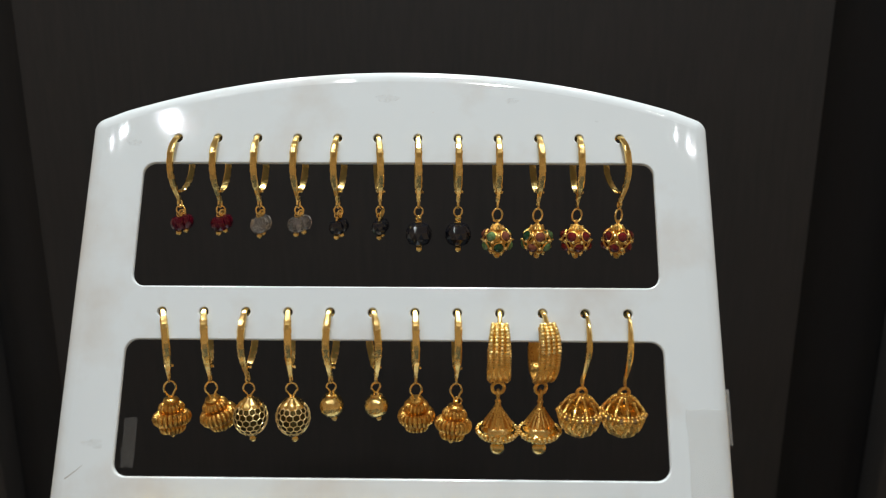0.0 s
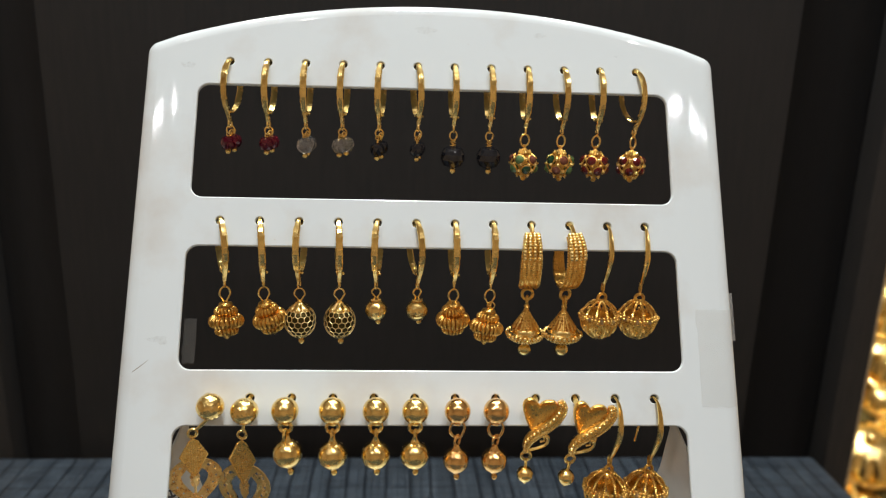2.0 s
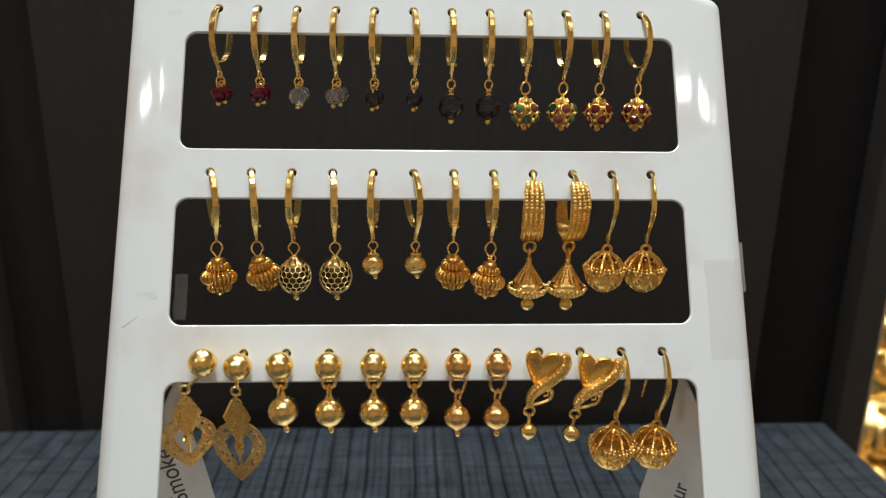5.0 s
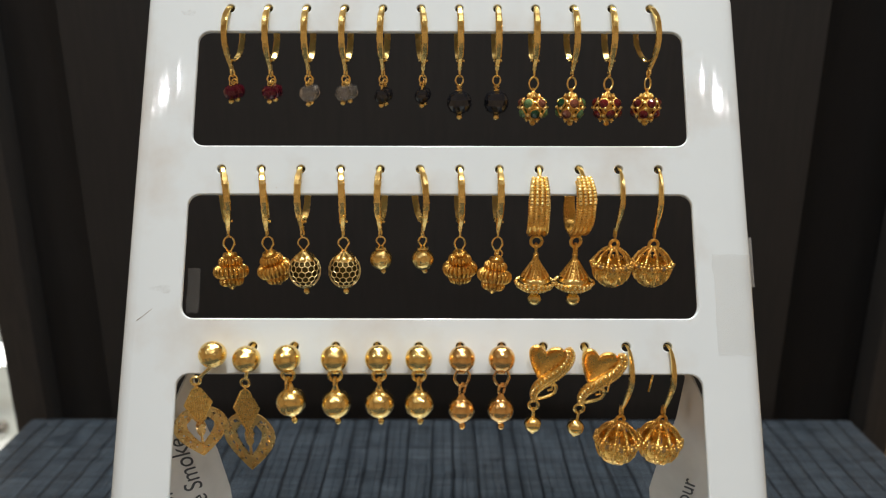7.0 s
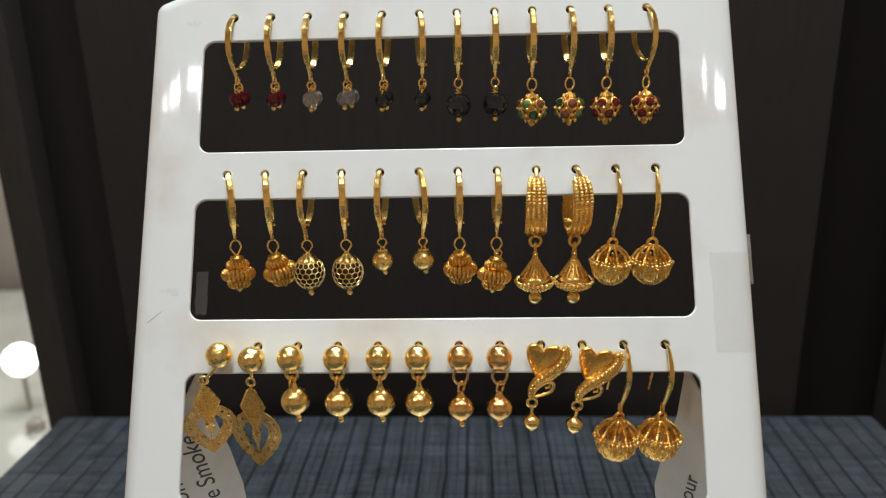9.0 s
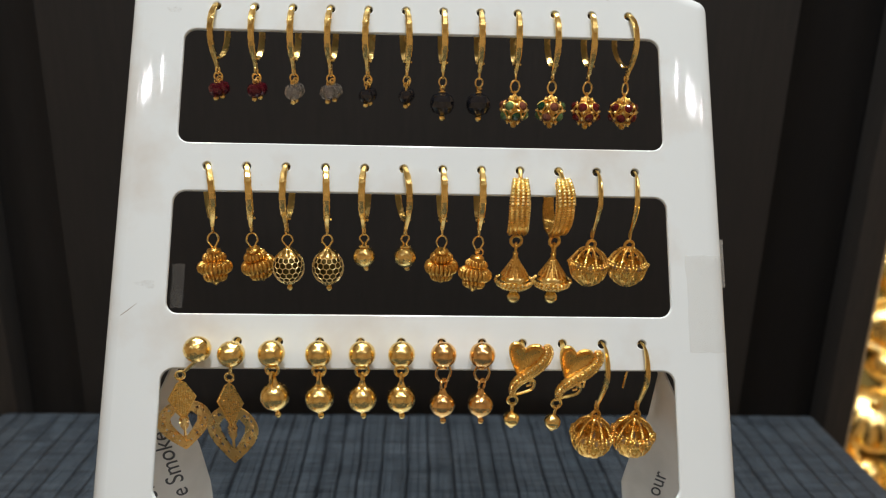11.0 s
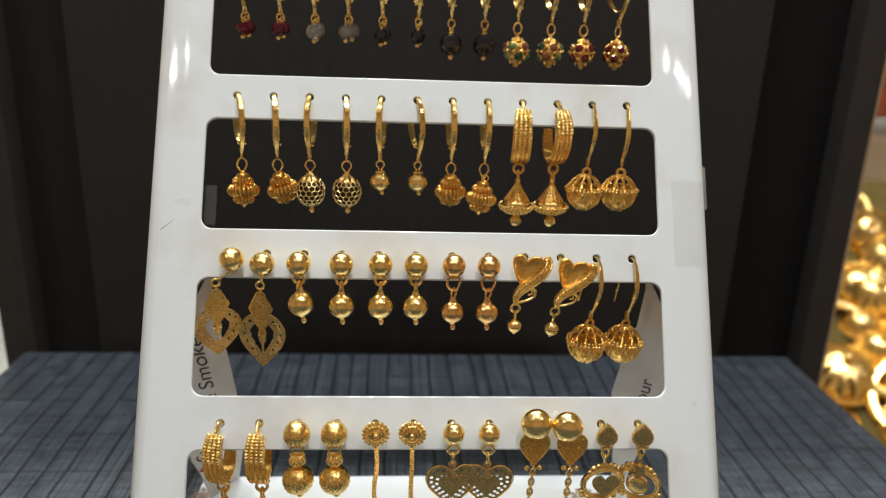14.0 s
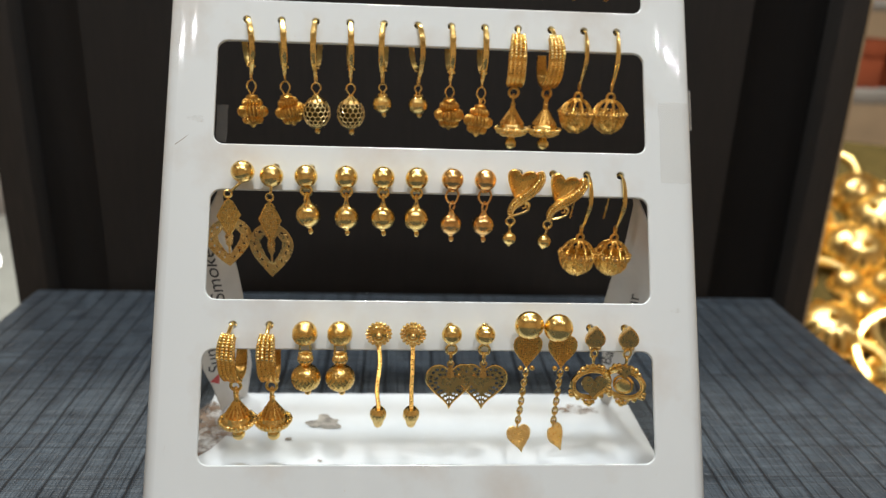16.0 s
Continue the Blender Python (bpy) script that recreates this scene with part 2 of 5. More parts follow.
def part(name, bm, mat, parent=None, label="", smooth=True):
    ob = new(name, mesh_of(name, bm, mat, smooth))
    if parent is not None:
        ob.parent = parent
    if label:
        ob["label"] = label
    return ob


def add_box(bm, x0, x1, y0, y1, z0, z1, bevel=0.0, seg=2):
    made = bmesh.ops.create_cube(bm, size=1.0)["verts"]
    for v in made:
        v.co = Vector(((x0 + x1) / 2 + v.co.x * (x1 - x0), (y0 + y1) / 2 + v.co.y * (y1 - y0), (z0 + z1) / 2 + v.co.z * (z1 - z0)))
    if bevel:
        edges = list({e for v in made for e in v.link_edges})
        bmesh.ops.bevel(bm, geom=edges, offset=bevel, segments=seg, profile=0.5, affect="EDGES")
    return bm


def box(*a, **k):
    return add_box(bmesh.new(), *a, **k)


def structure(name, bm, mat, label, smooth=True):
    return tagged(part(name, bm, mat, smooth=smooth), label, name.split("_")[0], kind="structure")


def slab(outline, y0, y1, holes=(), bm=None):
    """A flat plate in the xz plane between y0 and y1, with holes."""
    bm = bm or bmesh.new()
    loops = [list(outline)] + [list(h) for h in holes]
    flat = [p for lp in loops for p in lp]
    tris = mathutils_tess([[Vector((p[0], p[1], 0)) for p in lp] for lp in loops])
    front, back = [bm.verts.new((p[0], y0, p[1])) for p in flat], [bm.verts.new((p[0], y1, p[1])) for p in flat]
    for a, c, d in tris:
        for ring in (front, back):
            try:
                bm.faces.new((ring[a], ring[c], ring[d]))
            except ValueError:
                pass
    base = 0
    for lp in loops:
        n = len(lp)
        for k in range(n):
            a, c = base + k, base + (k + 1) % n
            bm.faces.new((front[a], front[c], back[c], back[a]))
        base += n
    return bm


from mathutils.geometry import tessellate_polygon as mathutils_tess


def rounded_rect(x0, x1, z0, z1, r, n=6):
    pts = []
    for cx, cz, a0 in ((x1 - r, z1 - r, 0), (x0 + r, z1 - r, 90), (x0 + r, z0 + r, 180), (x1 - r, z0 + r, 270)):
        for k in range(n + 1):
            a = radians(a0 + 90 * k / n)
            pts.append((cx + r * math.cos(a), cz + r * math.sin(a)))
    return pts


def circle(cx, cz, r, n=16):
    return [(cx + r * math.cos(2 * math.pi * k / n), cz + r * math.sin(2 * math.pi * k / n)) for k in range(n)]


# ---- the room ----
structure("floor", box(-2.2, 2.2, -2.2, 2.4, -0.86, -0.80), FLOOR, "brown tiled shop floor, out of focus")
structure("ceiling", box(-2.2, 2.2, -2.2, 2.4, CEILING, CEILING + 0.05), CEIL, "plain white shop ceiling with round lamps")
for nm, b4 in (("wall_north", (-2.2, 2.2, 2.4, 2.5)), ("wall_south", (-2.2, 2.2, -2.3, -2.2)), ("wall_east", (2.2, 2.3, -2.3, 2.5)), ("wall_west", (-2.3, -2.2, -2.3, 2.5))):
    structure(nm, box(*b4, -0.80, CEILING), WALL, "beige panelled shop wall")

# display table: a shallow board covered with embossed dark blue sheet
table = tagged(new("display_table"), "low display table covered with embossed dark blue leatherette", "table")
part("tabletop", box(-0.2145, 0.2145, -0.42, 0.2045, -0.03, 0.0, bevel=0.003, seg=3), COVER, table)
for sx in (-1, 1):
    for yy in (-0.38, 0.16):
        part("leg", box(sx * 0.18 - 0.02, sx * 0.18 + 0.02, yy, yy + 0.04, -0.80, -0.03, bevel=0.002), BROWN, table)

# black back screen behind the table: middle board, darker recessed sides, brown end posts
screen = tagged(new("back_screen"), "tall matt black screen behind the table with dark brown end posts", "screen")
part("board", box(-0.182, 0.184, 0.225, 0.245, -0.80, 0.36, bevel=0.001), BLACK, screen)
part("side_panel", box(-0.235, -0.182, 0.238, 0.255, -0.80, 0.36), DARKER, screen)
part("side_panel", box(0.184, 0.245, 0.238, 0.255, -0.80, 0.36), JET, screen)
part("post", box(-0.2335, -0.2155, 0.220, 0.237, -0.80, 0.36, bevel=0.0015), BROWN, screen, "dark brown post")
part("post", box(0.2320, 0.2475, 0.220, 0.237, -0.80, 0.36, bevel=0.0015), BROWN, screen, "dark brown post")
part("edge_strip", box(0.2477, 0.2495, 0.222, 0.237, -0.80, 0.36), WOOD, screen, "thin pale wooden edge strip")

# ---- the earring stand ----
PITCH = 0.012
ROWS_V = [0.0525, 0.0, -0.0532, -0.1068]          # heights of the hole rows along the plate
HALF = 0.0923


def plate_outline():
    pts = [(-HALF, -0.169), (HALF, -0.169), (HALF, 0.0)]
    for k in range(7):                        # rounded shoulder
        a = radians(k * 72 / 6)
        pts.append((HALF - 0.0043 + 0.0043 * math.cos(a), 0.0547 + 0.0043 * math.sin(a)))
    x1 = pts[-1][0] - 0.002
    for k in range(1, 40):                    # shallow arch
        u = 1 - 2 * k / 40
        pts.append((x1 * u, 0.0600 + 0.0142 * (1 - abs(u) ** 2.1)))
    for k in range(7):
        a = radians(108 + k * 72 / 6)
        pts.append((-HALF + 0.0043 + 0.0043 * math.cos(a), 0.0547 + 0.0043 * math.sin(a)))
    pts.append((-HALF, 0.0))
    return pts


def ring_normals(pts):
    out = []
    n = len(pts)
    for k in range(n):
        (ax, az), (bx, bz), (cx, cz) = pts[k - 1], pts[k], pts[(k + 1) % n]
        d1, d2 = Vector((bx - ax, bz - az)).normalized(), Vector((cx - bx, cz - bz)).normalized()
        nn = Vector((d1.y + d2.y, -d1.x - d2.x))
        nn = nn.normalized() / max(0.5, math.cos(d1.angle(d2, 0) / 2))
        out.append(nn)
    return out


def rolled_plate(outline, holes, thick):
    """Plate in xz, front at y = 0. Every loop: (points, inset, depth) of its rolled edge."""
    bm = bmesh.new()
    fronts, backs, spans = [], [], []
    for idx, (pts, inset, depth) in enumerate([outline] + holes):
        back = thick if idx == 0 else 0.0011
        nrm = ring_normals(pts)
        steps, rings = (7 if inset > 0.001 else 2), []
        for s in range(steps + 1):
            a = radians(90 * s / steps)
            off, dep = inset * (math.sin(a) - 1), depth * (1 - math.cos(a))
            rings.append([bm.verts.new((p[0] + q.x * off, dep, p[1] + q.y * off)) for p, q in zip(pts, nrm)])
        rings.append([bm.verts.new((p[0], back, p[1])) for p in pts])
        for r1, r2 in zip(rings, rings[1:]):
            n = len(r1)
            for k in range(n):
                bm.faces.new((r1[k], r1[(k + 1) % n], r2[(k + 1) % n], r2[k]))
        fronts.append(rings[0])
        backs.append(rings[-1])
    for loops in (fronts, backs):
        flat = [v for lp in loops for v in lp]
        for t in mathutils_tess([[Vector((v.co.x, v.co.z, 0)) for v in lp] for lp in loops]):
            try:
                bm.faces.new([flat[k] for k in t])
            except ValueError:
                pass
    return bm


stand = tagged(new("earring_stand"), "white glossy plastic earring stand with four windows and tape repairs", "earring stand")
holes = []
for v in ROWS_V:
    holes.append((rounded_rect(-0.0755, 0.0755, v - 0.0455, v - 0.0084, 0.0036)[::-1], 0.0004, 0.0004))
    for c in range(12):
        holes.append((circle((c - 5.5) * PITCH, v - 0.0005, 0.0013, 14)[::-1], 0.0003, 0.0003))
front_plate = part("front_plate", rolled_plate((plate_outline(), 0.0038, 0.0020), holes, 0.0030), WHITE, stand)
front_plate.matrix_local = STAND
front_plate.data.set_sharp_from_angle(angle=radians(60))
for face in front_plate.data.polygons:
    if abs(face.normal.y) > 0.9999:
        face.use_smooth = False

# foot plate, joined to the front plate by a rounded toe
foot = bmesh.new()
profile = [(0.0040, 0.0055), (0.0020, 0.0050), (0.0006, 0.0042), (0.0008, 0.0018), (0.003, 0.0004), (0.0845, 0.0004), (0.0845, 0.0026), (0.0080, 0.0026), (0.0066, 0.0030), (0.0062, 0.0050)]
ends = [[foot.verts.new((sx * 0.0875, y, z)) for y, z in profile] for sx in (-1, 1)]
for k in range(len(profile)):
    k2 = (k + 1) % len(profile)
    foot.faces.new((ends[0][k], ends[0][k2], ends[1][k2], ends[1][k]))
foot.faces.new(ends[0])
foot.faces.new(ends[1][::-1])
part("foot_plate", foot, FOOT_WHITE, stand)


def card_point(sx, y, z, out=0.0):
    """A point of the toed-in bracing card; out lifts it off the card's face towards the front."""
    x = 0.079 - ((y - 0.0575) * 0.5 + 0.148 * (z - 0.0605)) / 0.866
    n = Vector((0.866, 0.5, 0.148)).normalized()
    return Vector((sx * (x - n.x * out), y - n.y * out, z - n.z * out))


def side_card(sx):
    bm = bmesh.new()
    top = [(0.0620, 0.0800), (0.0575, 0.0960), (0.0585, 0.1045), (0.0505, 0.0880), (0.0462, 0.0700)]
    if sx < 0:                                # this card is the wider one
        outline = top + [(0.0500, 0.0500), (0.0555, 0.0350), (0.0585, 0.0270), (0.0635, 0.0180), (0.0690, 0.0060), (0.0700, 0.0030), (0.0835, 0.0030), (0.0835, 0.0170), (0.0795, 0.0300), (0.0755, 0.0460), (0.0690, 0.0640)]
    else:
        outline = top + [(0.0505, 0.0500), (0.0620, 0.0330), (0.0660, 0.0240), (0.0710, 0.0120), (0.0750, 0.0030), (0.0790, 0.0030), (0.0765, 0.0240), (0.0755, 0.0460), (0.0690, 0.0640)]
    a, c = [bm.verts.new(card_point(sx, y, z)) for y, z in outline], [bm.verts.new(card_point(sx, y, z, -0.0006)) for y, z in outline]
    n = len(outline)
    bm.faces.new(a)
    bm.faces.new(c)
    for k in range(n):
        bm.faces.new((a[k], a[(k + 1) % n], c[(k + 1) % n], c[k]))
    return part("side_card", bm, CARD, stand, "white printed card bracing the stand's side", smooth=False)


cards = {sx: side_card(sx) for sx in (-1, 1)}

# printing on the cards: reads upwards along the card
def printed(word, sx, y, z, size, mat=INK, name="printed_word"):
    cu = bpy.data.curves.new("word", "FONT")
    cu.body, cu.size, cu.extrude = word, size, 0.00004
    tmp = new("word", cu)
    me = bpy.data.meshes.new_from_object(tmp.evaluated_get(bpy.context.evaluated_depsgraph_get()))
    bpy.data.objects.remove(tmp)
    me.materials.clear()
    me.materials.append(mat)
    run, rise = ((-0.105, 0.281), (-0.246, 0.089)) if sx < 0 else ((-0.093, 0.274), (0.219, -0.060))
    at = card_point(sx, y, z)
    along, up = card_point(sx, y + run[0], z + run[1]) - at, card_point(sx, y + rise[0], z + rise[1]) - at
    face = -Vector((sx * 0.866, 0.5, 0.148)).normalized()
    m = Matrix((along * 2.75, up * 3.35, face)).transposed().to_4x4()
    me.transform(Matrix.Translation(card_point(sx, y, z, 0.00012)) @ m)
    ob = new(name, me)
    ob.parent = cards[sx]
    return ob


printed("e Smoke", -1, 0.0669, 0.0469, 0.0113)
printed("on", -1, 0.0554, 0.0533, 0.0113)
printed("Sun", -1, 0.0672, 0.0225, 0.0108)
printed("our", 1, 0.0602, 0.0500, 0.0104)
printed("Ba", 1, 0.0728, 0.0228, 0.0100)
mark = bmesh.new()
mark.faces.new([mark.verts.new(card_point(-1, y, z, 0.00015)) for y, z in ((0.0668, 0.0170), (0.0618, 0.0205), (0.0662, 0.0222))])
part("printed_mark", mark, RED_INK, cards[-1], "small red triangle", smooth=False)


# clear tape that holds the cards: over the plate's edges and wrapped behind
def wrinkled(x0, x1, z0, z1, y, seed, nx=8, nz=14, lift=0.0004):
    bm, rows = bmesh.new(), []
    for j in range(nz + 1):
        rows.append([])
        for k in range(nx + 1):
            u, w = k / nx, j / nz
            edge = 0.0006 * noise.noise((seed, w * 5, u * 5)) if k in (0, nx) or j in (0, nz) else 0.0
            x, z = x0 + (x1 - x0) * u + edge, z0 + (z1 - z0) * w + edge
            bulge = y(abs(x)) - 0.00025 - lift * max(0, noise.noise((x * 160 + seed, z * 130, 0)))
            rows[j].append(bm.verts.new((x, bulge, z)))
    for j in range(nz):
        for k in range(nx):
            bm.faces.new((rows[j][k], rows[j][k + 1], rows[j + 1][k + 1], rows[j + 1][k]))
    return bm


def roll_depth(ax):
    s = min(1.0, max(0.0, (ax - (HALF - 0.0038)) / 0.0038))
    return 0.0020 * (1 - math.sqrt(max(0.0, 1 - s * s)))


strip = part("tape", wrinkled(0.0805, 0.0920, -0.0560, -0.0265, roll_depth, 3.0), TAPE, stand, "wrinkled clear tape, yellowed")
strip.matrix_local = STAND
flap = part("tape_flap", box(0.0905, 0.0932, 0.0015, 0.0019, -0.036, -0.021, bevel=0.00015), TAPE, stand, "loose flap of clear tape")
flap.matrix_local = STAND
inner = part("tape_flap", wrinkled(-0.0760, -0.0722, -0.0435, -0.0300, lambda a: 0.006, 5.0, 4, 8), CLEAR, stand, "loose flap of clear tape")
inner.matrix_local = STAND

# dirt on the foot plate, and one brownish reflection painted in with it
def blot(cx, cy, r, seed, z, mat, label, squash=0.6, n=26):
    bm = bmesh.new()
    top = []
    for k in range(n):
        a = 2 * math.pi * k / n
        q = r * (0.65 + 0.7 * noise.noise((math.cos(a) * 1.7 + seed, math.sin(a) * 1.7, seed)))
        top.append(bm.verts.new((cx + q * math.cos(a), cy + q * squash * math.sin(a), z)))
    bm.faces.new(top)
    return part("stain", bm, mat, stand, label, smooth=False)


blot(-0.0400, 0.0620, 0.0085, 1.3, 0.0029, STAIN, "torn grey paper scrap stuck on", 0.75)
blot(-0.0520, 0.0500, 0.0022, 4.1, 0.0029, STAIN, "small grey speck")
blot(-0.0390, 0.0360, 0.0014, 6.7, 0.0029, STAIN, "small grey speck")
# left smear: tape and glue, plus a brownish reflection painted as colour
blot(-0.0790, 0.0600, 0.0135, 9.2, 0.0028, BROWN_FILM, "brown smear", 1.7)
blot(0.0640, 0.0720, 0.0140, 2.2, 0.0028, BROWN_FILM, "brown smear", 0.35)


def smudge():
    m, tree, b = material("faint_brown_smudge", 0.3)
    b.inputs["Base Color"].default_value = (0.42, 0.38, 0.33, 1)
    nz = noise_node(tree, 700.0, 4)
    tree.links.new(ramp(tree, nz.outputs[0], [(0.35, (0, 0, 0)), (0.75, (0.15,) * 3)]).outputs[0], b.inputs["Alpha"])
    return m


SMUDGE = smudge()
CRACK = simple("brown_hairline", (0.20, 0.16, 0.12), 0.7)
for ctrl in ([(-0.0912, -0.0475), (-0.0880, -0.0462), (-0.0862, -0.0448), (-0.0838, -0.0428)], [(-0.086, -0.1455), (-0.0858, -0.1475), (-0.0859, -0.1490)]):
    line_bm = bmesh.new()
    ends_ = []
    for k, (x, z) in enumerate(ctrl):
        w = 0.00012 if 0 < k < len(ctrl) - 1 else 0.00004
        yy = roll_depth(abs(x)) - 0.00003
        ends_.append((line_bm.verts.new((x, yy, z - w)), line_bm.verts.new((x, yy, z + w))))
    for (p1, p2), (p3, p4) in zip(ends_, ends_[1:]):
        line_bm.faces.new((p1, p3, p4, p2))
    hair = part("crack", line_bm, CRACK, stand, "fine brown hairline crack", smooth=False)
    hair.matrix_local = STAND
for x, z, r, seed in ((-0.004, 0.0650, 0.0030, 2.0), (0.034, 0.0640, 0.0018, 5.0), (-0.079, 0.0505, 0.0022, 7.0), (0.0595, 0.0575, 0.0006, 3.0), (-0.0815, -0.0370, 0.0022, 4.4), (0.0845, -0.1010, 0.0016, 1.1)):
    spot_bm = bmesh.new()
    ring_v = []
    for k in range(18):
        q = 2 * math.pi * k / 18
        rr = r * (0.7 + 0.6 * noise.noise((math.cos(q) * 1.5 + seed, math.sin(q) * 1.5, seed)))
        ring_v.append(spot_bm.verts.new((x + 1.7 * rr * math.cos(q), -0.00005, z + 0.6 * rr * math.sin(q))))
    spot_bm.faces.new(ring_v)
    mark_ob = part("smudge", spot_bm, SMUDGE, stand, "faint brown smudge", smooth=False)
    mark_ob.matrix_local = STAND
# ---- small shapes, in millimetres ----
MM = 0.001


def tube(bm, pts, r, n=8, closed=False, flat=1.0):
    """A round wire along pts; r may be a list; flat squeezes the section across."""
    pts = [Vector(p) for p in pts]
    m = len(pts)
    rs = r if isinstance(r, (list, tuple)) else [r] * m
    rings, side = [], None
    for k in range(m):
        a = pts[k - 1] if (closed or k) else pts[k]
        c = pts[(k + 1) % m] if (closed or k < m - 1) else pts[k]
        d = (c - a).normalized()
        if side is None:
            side = d.orthogonal() if abs(d.x) > 0.9 else Vector((1, 0, 0))
        side = (side - d * side.dot(d)).normalized()
        up = d.cross(side)
        rings.append([bm.verts.new((pts[k] + (side * math.cos(t) * flat + up * math.sin(t)) * rs[k]) * MM) for t in (2 * math.pi * (j + 0.5) / n for j in range(n))])
    for k in range(m if closed else m - 1):
        r1, r2 = rings[k], rings[(k + 1) % m]
        for j in range(n):
            bm.faces.new((r1[j], r1[(j + 1) % n], r2[(j + 1) % n], r2[j]))
    if not closed:
        bm.faces.new(rings[0][::-1])
        bm.faces.new(rings[-1])
    return bm


def smooth_path(ctrl, per=5):
    """Catmull-Rom through the control points."""
    c = [Vector(p) for p in ctrl]
    c = [c[0] * 2 - c[1]] + c + [c[-1] * 2 - c[-2]]
    out = []
    for k in range(1, len(c) - 2):
        for s in range(per):
            t = s / per
            p0, p1, p2, p3 = c[k - 1:k + 3]
            out.append(0.5 * ((2 * p1) + (p2 - p0) * t + (2 * p0 - 5 * p1 + 4 * p2 - p3) * t * t + (3 * p1 - p0 - 3 * p2 + p3) * t ** 3))
    return out + [c[-2]]


def lathe(bm, profile, c=(0, 0, 0), n=20, flutes=0, depth=0.0, squash=1.0):
    """Turns (radius, z) about the vertical through c; flutes make ribs."""
    cx, cy, cz = c
    rings = []
    for r, z in profile:
        ring = []
        for k in range(n):
            a = 2 * math.pi * k / n
            q = r * (1 - depth + depth * 2 * abs(math.sin(flutes * a / 2))) if flutes else r
            ring.append(bm.verts.new((Vector((cx + q * math.cos(a), cy + q * math.sin(a) * squash, cz + z))) * MM))
        rings.append(ring)
    for r1, r2 in zip(rings, rings[1:]):
        for k in range(n):
            bm.faces.new((r1[k], r1[(k + 1) % n], r2[(k + 1) % n], r2[k]))
    bm.faces.new(rings[0][::-1])
    bm.faces.new(rings[-1])
    return bm


def ball(bm, c, r, n=16, squash=1.0):
    h = max(4, n // 2)
    return lathe(bm, [(max(0.02, r * math.sin(math.pi * k / h)), squash * r * math.cos(math.pi * k / h)) for k in range(h + 1)], c, n)


def rough_ball(bm, c, r, sub=2, squash=1.0):
    """A faceted ball; fine ones are hammered unevenly."""
    made = bmesh.ops.create_icosphere(bm, subdivisions=sub, radius=1.0)["verts"]
    turn = Euler((0.4, 0.7, 0.2)).to_matrix()
    for v in made:
        dent = 1 + ((0.035 if sub == 4 else 0.012) * noise.noise(v.co * 4.2 + Vector((c[2], 0, 0))) if sub > 3 else 0.0)
        p = turn @ v.co * r * dent
        v.co = Vector((c[0] + p.x, c[1] + p.y, c[2] + p.z * squash)) * MM
    return bm


def ring_pts(c, r, n=16, tilt=0.0, tall=1.0):
    """A ring in the xz plane about c, turned by tilt degrees about the vertical."""
    t = radians(tilt)
    return [(c[0] + r * math.cos(a) * math.cos(t), c[1] + r * math.cos(a) * math.sin(t), c[2] + r * tall * math.sin(a)) for a in (2 * math.pi * k / n for k in range(n))]


def ring(bm, c, r, wire, tilt=0.0, tall=1.0, n=16):
    return tube(bm, ring_pts(c, r, n, tilt, tall), wire, 7, True)


def heart_pts(cx, cz, w, h, n=36):
    pts = []
    for k in range(n):
        t = 2 * math.pi * k / n
        x = 16 * math.sin(t) ** 3
        z = 13 * math.cos(t) - 5 * math.cos(2 * t) - 2 * math.cos(3 * t) - math.cos(4 * t)
        pts.append((cx + x / 32 * w, cz + (z + 2.5) / 29 * h))
    return pts


def plate_mm(bm, outline, y0, y1, holes=()):
    s = lambda lp: [(a * MM, b * MM) for a, b in lp]
    return slab(s(outline), y0 * MM, y1 * MM, [s(h) for h in holes], bm)


def earring(label, group="earrings on the stand"):
    return tagged(new("earring"), label, "earring", group)


def P(name, ob, mat, build, label="", smooth=True):
    bm = bmesh.new()
    build(bm)
    return part(name, bm, mat, ob, label, smooth)


# ---- hooks ----
def ribbon(bm, pts, half, thick):
    """A flat band along pts, its width along x, with chamfered edges; half may be a list."""
    pts = [Vector(p) for p in pts]
    m = len(pts)
    ws = half if isinstance(half, (list, tuple)) else [half] * m
    rings = []
    for k in range(m):
        d = (pts[min(k + 1, m - 1)] - pts[max(k - 1, 0)]).normalized()
        side = Vector((1, 0, 0))
        side = (side - d * side.dot(d)).normalized()
        up = d.cross(side)
        w, t = ws[k], thick
        rings.append([bm.verts.new((pts[k] + side * w * a + up * t * c) * MM) for a, c in ((1, 0.45), (0.62, 1), (-0.62, 1), (-1, 0.45), (-1, -0.45), (-0.62, -1), (0.62, -1), (1, -0.45))])
    for r1, r2 in zip(rings, rings[1:]):
        for j in range(8):
            bm.faces.new((r1[j], r1[(j + 1) % 8], r2[(j + 1) % 8], r2[j]))
    bm.faces.new(rings[0][::-1])
    bm.faces.new(rings[-1])
    return bm


